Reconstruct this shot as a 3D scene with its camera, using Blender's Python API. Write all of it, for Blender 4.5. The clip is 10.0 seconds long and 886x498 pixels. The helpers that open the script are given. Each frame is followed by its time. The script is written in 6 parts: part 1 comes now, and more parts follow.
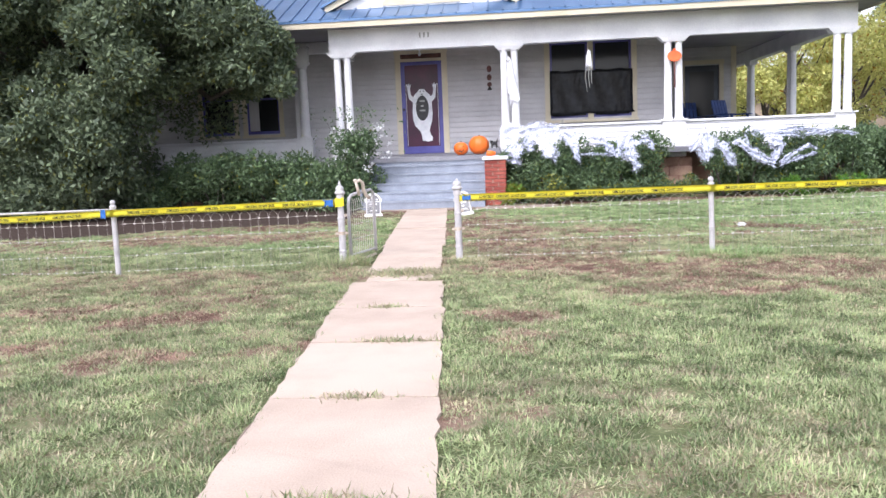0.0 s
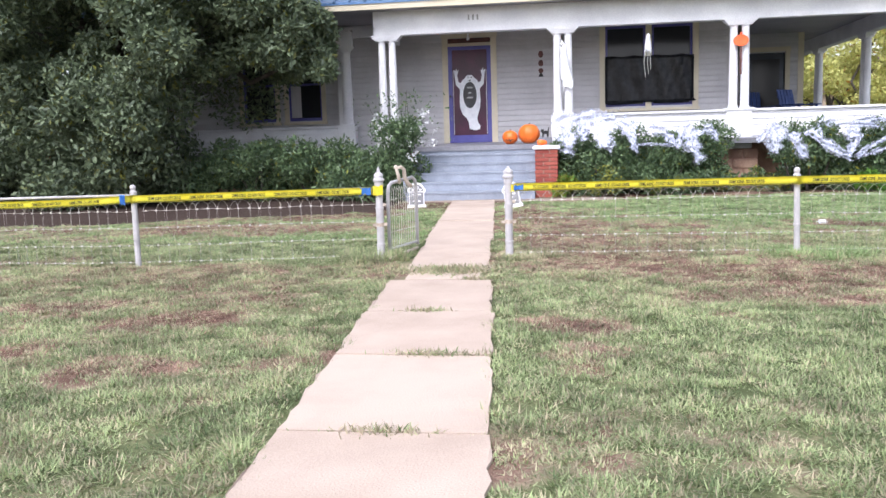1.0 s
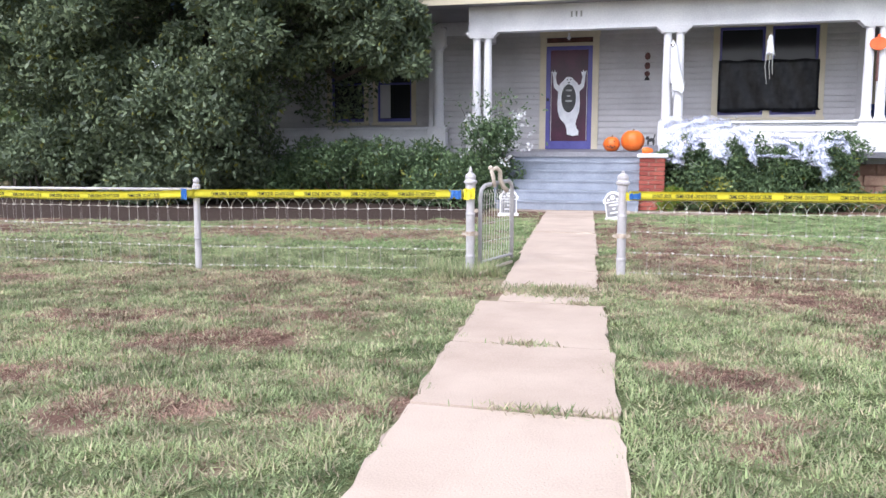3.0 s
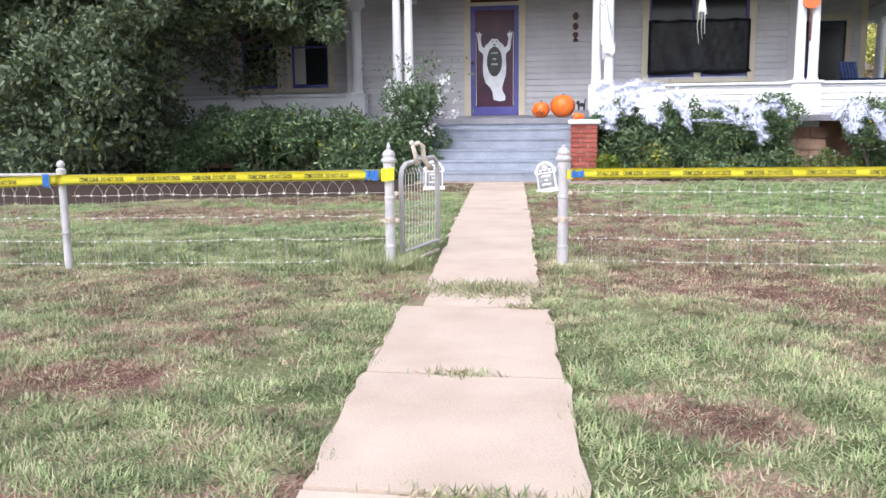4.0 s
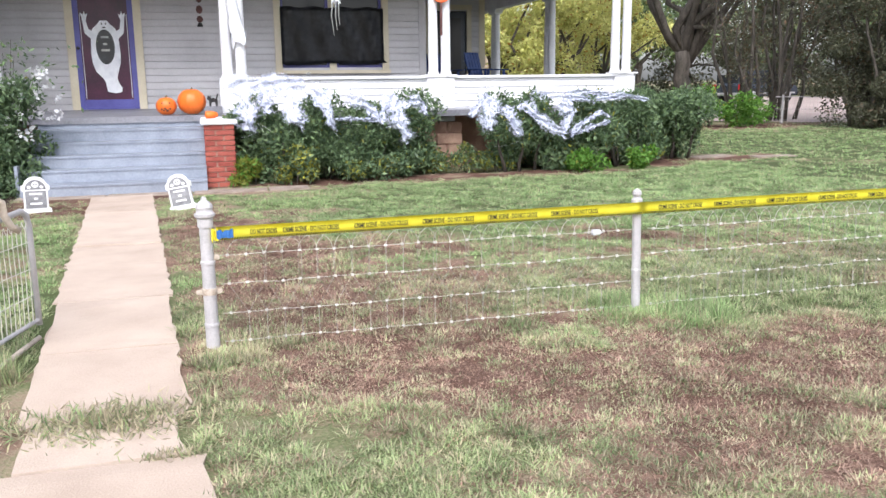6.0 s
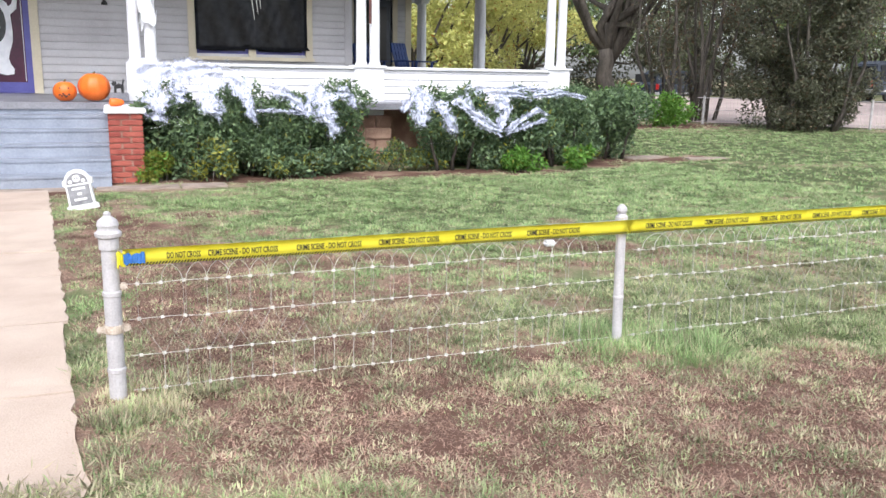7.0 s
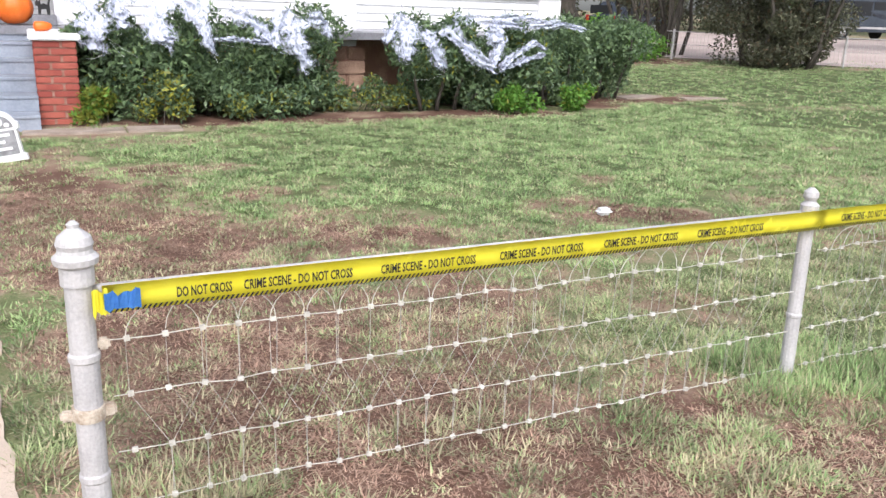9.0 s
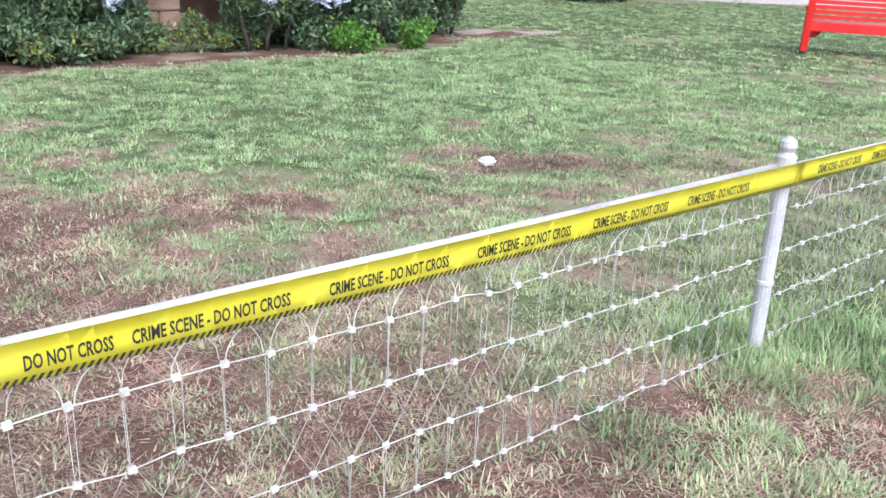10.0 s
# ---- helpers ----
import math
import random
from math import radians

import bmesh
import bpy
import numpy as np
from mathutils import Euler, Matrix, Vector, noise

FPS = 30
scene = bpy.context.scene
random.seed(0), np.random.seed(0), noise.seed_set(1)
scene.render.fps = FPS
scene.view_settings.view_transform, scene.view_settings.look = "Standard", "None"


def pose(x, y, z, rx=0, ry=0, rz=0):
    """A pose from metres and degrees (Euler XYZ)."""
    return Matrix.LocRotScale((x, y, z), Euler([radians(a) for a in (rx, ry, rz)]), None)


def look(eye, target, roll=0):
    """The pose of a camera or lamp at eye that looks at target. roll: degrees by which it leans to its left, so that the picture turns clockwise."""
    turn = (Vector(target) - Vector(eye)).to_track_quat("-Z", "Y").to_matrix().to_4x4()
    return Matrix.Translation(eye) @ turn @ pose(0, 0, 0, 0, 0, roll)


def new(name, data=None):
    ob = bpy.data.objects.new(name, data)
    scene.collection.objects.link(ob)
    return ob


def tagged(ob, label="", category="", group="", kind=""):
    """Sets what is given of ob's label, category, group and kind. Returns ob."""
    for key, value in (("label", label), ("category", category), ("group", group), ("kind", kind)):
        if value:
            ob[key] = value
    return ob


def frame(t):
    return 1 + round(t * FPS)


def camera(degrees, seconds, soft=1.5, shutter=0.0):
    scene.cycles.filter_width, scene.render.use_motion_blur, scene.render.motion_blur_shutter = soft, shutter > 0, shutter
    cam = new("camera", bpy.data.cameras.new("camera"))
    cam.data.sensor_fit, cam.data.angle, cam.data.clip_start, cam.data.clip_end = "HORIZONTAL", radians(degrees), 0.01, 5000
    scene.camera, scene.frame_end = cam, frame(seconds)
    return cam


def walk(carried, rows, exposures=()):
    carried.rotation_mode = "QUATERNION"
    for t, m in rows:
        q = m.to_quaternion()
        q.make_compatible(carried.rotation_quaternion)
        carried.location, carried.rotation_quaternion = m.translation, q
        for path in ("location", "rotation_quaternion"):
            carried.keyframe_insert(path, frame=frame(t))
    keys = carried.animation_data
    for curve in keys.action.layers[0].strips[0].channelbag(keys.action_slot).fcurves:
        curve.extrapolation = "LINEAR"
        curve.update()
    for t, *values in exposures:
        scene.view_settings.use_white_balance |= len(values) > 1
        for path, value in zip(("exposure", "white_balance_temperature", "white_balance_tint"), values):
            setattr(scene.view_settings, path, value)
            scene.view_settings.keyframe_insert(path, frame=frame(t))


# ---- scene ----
cam = camera(55.7, 10.0)
PATH = [
    (0, (0.602, -8.334, 1.122), (0.419, -6.357, 0.88), -2.3),
    (0.5, (0.538, -7.929, 1.087), (0.498, -5.951, 0.796), -1.8),
    (1, (0.493, -7.547, 1.044), (0.205, -5.584, 0.788), -1.7),
    (1.5, (0.444, -7.263, 1.017), (0.191, -5.303, 0.709), -0.8),
    (2, (0.464, -7.039, 1.003), (-0.034, -5.124, 0.711), -0.9),
    (2.5, (0.36, -6.873, 0.964), (-0.229, -4.984, 0.668), -0.7),
    (2.7, (0.299, -6.785, 0.952), (-0.228, -4.875, 0.683), -0.4),
    (3.8, (0.124, -5.782, 0.959), (-0.309, -3.841, 0.754), 0.6),
    (4, (0.088, -5.671, 1.007), (-0.225, -3.721, 0.691), -0.7),
    (4.5, (-0.096, -5.337, 1.128), (-0.156, -3.352, 0.891), -0.2),
    (5, (-0.067, -5.087, 1.237), (0.199, -3.122, 0.979), -2.8),
    (5.5, (0.047, -4.752, 1.35), (0.39, -2.808, 1.032), -3.7),
    (6, (0.044, -4.481, 1.358), (0.566, -2.59, 0.969), -0.7),
    (6.2, (0.032, -4.343, 1.346), (0.69, -2.496, 0.949), 0.0),
    (7.3, (0.047, -3.44, 1.374), (0.793, -1.63, 0.964), 1.2),
    (7.5, (0.015, -3.279, 1.352), (0.811, -1.492, 0.934), 1.2),
    (8, (-0.06, -2.914, 1.354), (0.801, -1.179, 0.854), 1.1),
    (8.5, (-0.032, -2.512, 1.335), (0.761, -0.744, 0.844), 1.9),
    (9, (-0.057, -2.165, 1.322), (0.793, -0.441, 0.762), 2.1),
    (9.5, (-0.088, -1.792, 1.293), (0.899, -0.181, 0.633), 2.4),
    (10, (-0.009, -1.408, 1.247), (1.183, 0.049, 0.566), 2.6),
]
EXPOSURES = [(0, 0.80, 6100, 16), (2.5, 0.66, 5950, 15), (5, 0.78, 6200, 13), (7.5, 0.74, 6250, 11), (9, 0.69, 6350, 11), (9.5, 0.98, 6150, 11), (10, 0.92, 5600, 12)]
walk(cam, [(t, look(eye, target, roll)) for t, eye, target, roll in PATH], EXPOSURES)

# ---- light ----
world = bpy.data.worlds.new("overcast_sky")
scene.world = world
world.use_nodes = True
wn, wl = world.node_tree.nodes, world.node_tree.links
sky = wn.new("ShaderNodeTexSky")
sky.sky_type, sky.sun_disc = "NISHITA", False
sky.sun_elevation, sky.sun_rotation = radians(48), radians(200)
sky.air_density, sky.dust_density, sky.ozone_density = 1.0, 3.0, 1.0
veil = wn.new("ShaderNodeHueSaturation")
veil.inputs["Saturation"].default_value = 0.35
wl.new(sky.outputs["Color"], veil.inputs["Color"])
wl.new(veil.outputs["Color"], wn["Background"].inputs["Color"])
wn["Background"].inputs["Strength"].default_value = 0.20
sun = new("sun", bpy.data.lights.new("sun", "SUN"))
sun.data.energy, sun.data.angle, sun.data.color = 1.05, radians(25), (1.0, 0.97, 0.93)
sun.matrix_world = look((-8, -22, 26), (0, 2, 0))

# ---- materials ----


def tint(c, k=1.0):
    return (c[0] * k, c[1] * k, c[2] * k, 1.0)


def material(name, dark, light, scale=6.0, rough=0.6, bump=0.15, fine=60.0, metal=0.0, stretch=(1, 1, 1), vary=0.0, low=0.35, high=0.65, spec=0.4):
    """Two-scale noise between two base colours, with fine relief; vary: change from piece to piece."""
    m = bpy.data.materials.new(name)
    m.use_nodes = True
    n, l = m.node_tree.nodes, m.node_tree.links
    b = n["Principled BSDF"]
    b.inputs["Roughness"].default_value, b.inputs["Metallic"].default_value = rough, metal
    b.inputs["Specular IOR Level"].default_value = spec
    geo = n.new("ShaderNodeNewGeometry")
    mp = n.new("ShaderNodeMapping")
    mp.inputs["Scale"].default_value = stretch
    l.new(geo.outputs["Position"], mp.inputs["Vector"])
    big = n.new("ShaderNodeTexNoise")
    big.inputs["Scale"].default_value, big.inputs["Detail"].default_value = scale, 6
    l.new(mp.outputs[0], big.inputs["Vector"])
    small = n.new("ShaderNodeTexNoise")
    small.inputs["Scale"].default_value, small.inputs["Detail"].default_value = fine, 3
    l.new(mp.outputs[0], small.inputs["Vector"])
    mix = n.new("ShaderNodeMath")
    mix.operation = "MULTIPLY_ADD"
    mix.inputs[1].default_value = 0.35
    l.new(small.outputs["Fac"], mix.inputs[0])
    half = n.new("ShaderNodeMath")
    half.operation = "MULTIPLY"
    half.inputs[1].default_value = 0.65
    l.new(big.outputs["Fac"], half.inputs[0])
    l.new(half.outputs[0], mix.inputs[2])
    fac = mix.outputs[0]
    if vary:
        info = n.new("ShaderNodeObjectInfo")
        va = n.new("ShaderNodeMath")
        va.operation = "MULTIPLY_ADD"
        va.inputs[1].default_value, va.inputs[2].default_value = vary, -vary / 2
        l.new(info.outputs["Random"], va.inputs[0])
        ad = n.new("ShaderNodeMath")
        l.new(va.outputs[0], ad.inputs[0])
        l.new(fac, ad.inputs[1])
        fac = ad.outputs[0]
    ramp = n.new("ShaderNodeValToRGB")
    ramp.color_ramp.elements[0].position, ramp.color_ramp.elements[1].position = low, high
    ramp.color_ramp.elements[0].color, ramp.color_ramp.elements[1].color = tint(dark), tint(light)
    l.new(fac, ramp.inputs[0])
    l.new(ramp.outputs[0], b.inputs["Base Color"])
    if bump:
        bp = n.new("ShaderNodeBump")
        bp.inputs["Strength"].default_value, bp.inputs["Distance"].default_value = bump, 0.01
        l.new(small.outputs["Fac"], bp.inputs["Height"])
        l.new(bp.outputs[0], b.inputs["Normal"])
    return m


def leaf_material(name, dark, light, dry=(0.3, 0.22, 0.06), dryness=0.0, sheer=0.3, rough=0.5):
    """Leaves and grass: colour by the stored values 'rnd' and 'dead'; some light passes."""
    m = bpy.data.materials.new(name)
    m.use_nodes = True
    n, l = m.node_tree.nodes, m.node_tree.links
    b = n["Principled BSDF"]
    b.inputs["Roughness"].default_value = rough
    b.inputs["Specular IOR Level"].default_value = 0.3
    rnd, dead = n.new("ShaderNodeAttribute"), n.new("ShaderNodeAttribute")
    rnd.attribute_name, dead.attribute_name = "rnd", "dead"
    green, straw, mix = n.new("ShaderNodeValToRGB"), n.new("ShaderNodeValToRGB"), n.new("ShaderNodeMix")
    green.color_ramp.elements[0].color, green.color_ramp.elements[1].color = tint(dark), tint(light)
    straw.color_ramp.elements[0].color, straw.color_ramp.elements[1].color = tint(dry, 0.45), tint(dry, 1.25)
    mix.data_type = "RGBA"
    l.new(rnd.outputs["Fac"], green.inputs[0])
    l.new(rnd.outputs["Fac"], straw.inputs[0])
    l.new(dead.outputs["Fac"], mix.inputs[0])
    l.new(green.outputs[0], mix.inputs[6])
    l.new(straw.outputs[0], mix.inputs[7])
    l.new(mix.outputs[2], b.inputs["Base Color"])
    tr, sh = n.new("ShaderNodeBsdfTranslucent"), n.new("ShaderNodeMixShader")
    sh.inputs[0].default_value = sheer
    l.new(mix.outputs[2], tr.inputs["Color"])
    l.new(b.outputs[0], sh.inputs[1])
    l.new(tr.outputs[0], sh.inputs[2])
    l.new(sh.outputs[0], n["Material Output"].inputs["Surface"])
    return m


def glass_material(name, colour=(0.02, 0.022, 0.026), rough=0.14):
    m = bpy.data.materials.new(name)
    m.use_nodes = True
    b = m.node_tree.nodes["Principled BSDF"]
    b.inputs["Base Color"].default_value = tint(colour)
    b.inputs["Roughness"].default_value = rough
    b.inputs["Specular IOR Level"].default_value = 0.3
    return m


WHITE = material("white_house_paint", (0.62, 0.62, 0.66), (0.84, 0.84, 0.86), 1.6, 0.55, 0.12, 45)
SIDING = material("pale_grey_siding_paint", (0.42, 0.41, 0.425), (0.54, 0.53, 0.545), 2.2, 0.6, 0.15, 50, vary=0.12)
RAILBOARD = material("white_board_paint", (0.60, 0.60, 0.64), (0.79, 0.79, 0.81), 2.2, 0.55, 0.15, 50, vary=0.15)
CREAM = material("cream_trim_paint", (0.52, 0.46, 0.34), (0.64, 0.58, 0.45), 2.0, 0.55, 0.12, 50)
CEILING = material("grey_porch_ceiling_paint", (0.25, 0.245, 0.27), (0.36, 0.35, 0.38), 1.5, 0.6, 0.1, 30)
STEP = material("worn_blue_grey_floor_paint", (0.20, 0.225, 0.275), (0.31, 0.34, 0.405), 3.0, 0.5, 0.2, 40)
FLOORPAINT = material("grey_porch_floor_paint", (0.15, 0.15, 0.17), (0.27, 0.27, 0.30), 2.0, 0.45, 0.15, 40)
BLUEMETAL = material("blue_painted_metal_roof", (0.07, 0.145, 0.29), (0.15, 0.25, 0.42), 1.2, 0.28, 0.03, 20, metal=0.35)
BRICK = material("red_painted_brick", (0.25, 0.05, 0.038), (0.39, 0.105, 0.075), 9.0, 0.7, 0.4, 90, vary=0.3)
MORTAR = material("grey_mortar", (0.25, 0.12, 0.09), (0.38, 0.24, 0.2), 12.0, 0.85, 0.4, 90)
STONE = material("reddish_foundation_stone", (0.22, 0.125, 0.09), (0.42, 0.28, 0.21), 5.0, 0.8, 0.5, 50, vary=0.4)
CONCRETE = material("pale_pinkish_concrete", (0.43, 0.335, 0.27), (0.57, 0.465, 0.385), 2.6, 0.8, 0.35, 120, vary=0.15, low=0.3, high=0.62)
DIRTSLAB = material("dirty_brown_concrete", (0.22, 0.17, 0.14), (0.40, 0.33, 0.28), 5.0, 0.85, 0.4, 90)
GALV = material("weathered_white_post_paint", (0.34, 0.325, 0.335), (0.52, 0.50, 0.51), 7.0, 0.5, 0.25, 120, low=0.32, high=0.6)
WIRE = material("pale_weathered_wire", (0.45, 0.42, 0.38), (0.75, 0.73, 0.68), 30.0, 0.45, 0.1, 150, metal=0.2)
THINWIRE = material("dull_grey_brown_wire", (0.24, 0.22, 0.19), (0.56, 0.54, 0.50), 9.0, 0.5, 0.1, 90)
RUST = material("rusty_pale_hardware", (0.32, 0.24, 0.18), (0.62, 0.55, 0.47), 30.0, 0.6, 0.4, 150)
TAPE = material("glossy_yellow_plastic_tape", (0.90, 0.81, 0.05), (0.95, 0.88, 0.10), 5.0, 0.48, 0.05, 20)
INK = material("black_printing_ink", (0.012, 0.012, 0.012), (0.03, 0.03, 0.03), 8.0, 0.5, 0.0)
BLUETAPE = material("blue_painters_tape", (0.06, 0.22, 0.62), (0.10, 0.32, 0.78), 40.0, 0.55, 0.3, 150)
PURPLE = material("violet_blue_door_paint", (0.065, 0.062, 0.24), (0.11, 0.11, 0.37), 3.0, 0.4, 0.1, 50)
MAROON = material("dark_maroon_panel", (0.032, 0.006, 0.022), (0.075, 0.012, 0.042), 3.0, 0.35, 0.05, 40)
GLASS = glass_material("dark_window_glass")
BLACKFILM = material("black_plastic_sheet", (0.010, 0.011, 0.015), (0.030, 0.032, 0.040), 3.0, 0.24, 0.25, 12)
CLOTH = material("white_gauze_cloth", (0.66, 0.67, 0.72), (0.86, 0.87, 0.90), 9.0, 0.9, 0.3, 80)
FOAM = material("white_painted_foam", (0.62, 0.62, 0.64), (0.85, 0.85, 0.86), 12.0, 0.7, 0.3, 80)
FACE = material("dark_grey_tombstone_print", (0.14, 0.14, 0.15), (0.30, 0.30, 0.32), 14.0, 0.7, 0.2, 80)
ORANGE = material("orange_pumpkin_skin", (0.70, 0.125, 0.015), (0.84, 0.195, 0.03), 5.0, 0.4, 0.15, 60)
STALK = material("brown_pumpkin_stalk", (0.10, 0.07, 0.03), (0.22, 0.16, 0.07), 20.0, 0.8, 0.3, 80)
BLACK = material("matt_black_figure", (0.010, 0.010, 0.011), (0.03, 0.03, 0.03), 10.0, 0.6, 0.2, 60)
GREYBAR = material("mid_grey_print", (0.25, 0.26, 0.25), (0.4, 0.41, 0.4), 10.0, 0.7, 0.05, 60)
REDPAINT = material("bright_red_bench_paint", (0.52, 0.012, 0.012), (0.70, 0.03, 0.025), 4.0, 0.4, 0.1, 60)
ORANGEFLAG = material("red_orange_fabric", (0.75, 0.12, 0.04), (0.88, 0.2, 0.07), 6.0, 0.8, 0.1, 60)
PLAQUE = material("brown_red_wall_plaque", (0.06, 0.028, 0.026), (0.15, 0.06, 0.055), 12.0, 0.6, 0.2, 60)
BARK = material("dark_grey_bark", (0.035, 0.03, 0.026), (0.11, 0.095, 0.08), 9.0, 0.9, 0.8, 60, stretch=(1, 1, 0.25))
PALEBARK = material("pale_branch_wood", (0.42, 0.34, 0.27), (0.66, 0.58, 0.50), 9.0, 0.8, 0.5, 60)
BLUECHAIR = material("blue_chair_paint", (0.018, 0.04, 0.15), (0.035, 0.075, 0.25), 6.0, 0.4, 0.1, 50)
VANBODY = material("dark_slate_car_paint", (0.030, 0.036, 0.050), (0.05, 0.06, 0.078), 2.0, 0.25, 0.0, 20, metal=0.3)
VANTRIM = material("silver_car_trim", (0.32, 0.32, 0.33), (0.5, 0.5, 0.5), 4.0, 0.35, 0.0, 20, metal=0.4)
TYRE = material("black_tyre_rubber", (0.012, 0.012, 0.012), (0.03, 0.03, 0.03), 20.0, 0.85, 0.2, 60)
REDLAMP = material("red_lamp_plastic", (0.35, 0.01, 0.01), (0.5, 0.02, 0.02), 10.0, 0.3, 0.0)
ROADM = material("pinkish_concrete_road", (0.36, 0.28, 0.26), (0.50, 0.41, 0.38), 0.6, 0.85, 0.2, 30)
FARHOUSE = material("tan_far_house_siding", (0.32, 0.24, 0.18), (0.44, 0.35, 0.27), 1.5, 0.8, 0.1, 20)
FARROOF = material("brown_far_roof_shingle", (0.10, 0.07, 0.06), (0.2, 0.15, 0.12), 3.0, 0.9, 0.3, 20)
FARRED = material("faded_red_far_paint", (0.26, 0.075, 0.05), (0.36, 0.12, 0.08), 2.0, 0.7, 0.1, 20)
GRASS = leaf_material("lawn_blades", (0.085, 0.140, 0.052), (0.48, 0.595, 0.285), (0.56, 0.47, 0.335), sheer=0.25, rough=0.6)
TREELEAF = leaf_material("dark_green_leaves", (0.058, 0.082, 0.056), (0.25, 0.315, 0.175), (0.2, 0.2, 0.03), sheer=0.25, rough=0.45)
SHRUBLEAF = leaf_material("deep_green_shrub_leaves", (0.045, 0.080, 0.045), (0.22, 0.315, 0.145), (0.34, 0.33, 0.04), sheer=0.2, rough=0.4)
BRIGHTLEAF = leaf_material("bright_green_leaves", (0.06, 0.16, 0.02), (0.2, 0.38, 0.07), (0.3, 0.3, 0.05), sheer=0.3)
YELLOWLEAF = leaf_material("yellow_autumn_leaves", (0.42, 0.44, 0.13), (0.84, 0.82, 0.34), (0.4, 0.2, 0.03), sheer=0.4)
GREYLEAF = leaf_material("dull_olive_leaves", (0.048, 0.052, 0.034), (0.165, 0.17, 0.105), (0.16, 0.10, 0.06), sheer=0.25)
FARLEAF = leaf_material("far_mid_green_leaves", (0.08, 0.12, 0.055), (0.27, 0.36, 0.16), (0.3, 0.25, 0.08), sheer=0.3)
THATCH = leaf_material("brown_thatch", (0.085, 0.043, 0.032), (0.56, 0.41, 0.32), (0.40, 0.255, 0.19), sheer=0.1, rough=0.8)
YARDGRASS = leaf_material("green_yard_blades", (0.125, 0.225, 0.080), (0.41, 0.60, 0.25), (0.56, 0.47, 0.33), sheer=0.25, rough=0.6)
PETAL = leaf_material("white_rose_petals", (0.66, 0.66, 0.68), (0.85, 0.85, 0.86), (0.8, 0.7, 0.6), sheer=0.3)


def ground_material():
    """Soil, thatch and green by the stored 'dead' value, broken up by noise; tree shade painted in as dark brown where
    'bed' is set.
    """
    m = bpy.data.materials.new("lawn_soil")
    m.use_nodes = True
    n, l = m.node_tree.nodes, m.node_tree.links
    b = n["Principled BSDF"]
    b.inputs["Roughness"].default_value, b.inputs["Specular IOR Level"].default_value = 0.9, 0.15
    geo = n.new("ShaderNodeNewGeometry")
    dead = n.new("ShaderNodeAttribute")
    dead.attribute_name = "dead"
    no, fi = n.new("ShaderNodeTexNoise"), n.new("ShaderNodeTexNoise")
    no.inputs["Scale"].default_value, no.inputs["Detail"].default_value = 3.0, 8
    fi.inputs["Scale"].default_value, fi.inputs["Detail"].default_value = 60.0, 4
    l.new(geo.outputs["Position"], no.inputs["Vector"])
    l.new(geo.outputs["Position"], fi.inputs["Vector"])
    s = n.new("ShaderNodeMath")
    s.operation = "MULTIPLY_ADD"
    s.inputs[1].default_value, s.inputs[2].default_value = 0.7, -0.62
    l.new(no.outputs["Fac"], s.inputs[0])
    a = n.new("ShaderNodeMath")
    l.new(s.outputs[0], a.inputs[0])
    l.new(dead.outputs["Fac"], a.inputs[1])
    f = n.new("ShaderNodeMath")
    f.operation = "MULTIPLY_ADD"
    f.inputs[1].default_value = 0.5
    l.new(fi.outputs["Fac"], f.inputs[0])
    l.new(a.outputs[0], f.inputs[2])
    r = n.new("ShaderNodeValToRGB")
    e = r.color_ramp.elements
    e[0].position, e[0].color = 0.12, (0.085, 0.105, 0.045, 1)
    e[1].position, e[1].color = 0.95, (0.125, 0.070, 0.052, 1)
    for p, c in ((0.34, (0.16, 0.175, 0.085, 1)), (0.50, (0.29, 0.235, 0.16, 1)), (0.68, (0.24, 0.155, 0.118, 1))):
        e.new(p).color = c
    l.new(f.outputs[0], r.inputs[0])
    bed, bed_shade = n.new("ShaderNodeAttribute"), n.new("ShaderNodeMix")
    bed.attribute_name, bed_shade.data_type = "bed", "RGBA"
    # Dark brown that stands in for the large tree's shade on bare soil.
    bed_shade.inputs[7].default_value = (0.062, 0.043, 0.036, 1)
    l.new(bed.outputs["Fac"], bed_shade.inputs[0])
    l.new(r.outputs[0], bed_shade.inputs[6])
    l.new(bed_shade.outputs[2], b.inputs["Base Color"])
    bp = n.new("ShaderNodeBump")
    bp.inputs["Strength"].default_value, bp.inputs["Distance"].default_value = 0.7, 0.02
    l.new(fi.outputs["Fac"], bp.inputs["Height"])
    l.new(bp.outputs[0], b.inputs["Normal"])
    return m


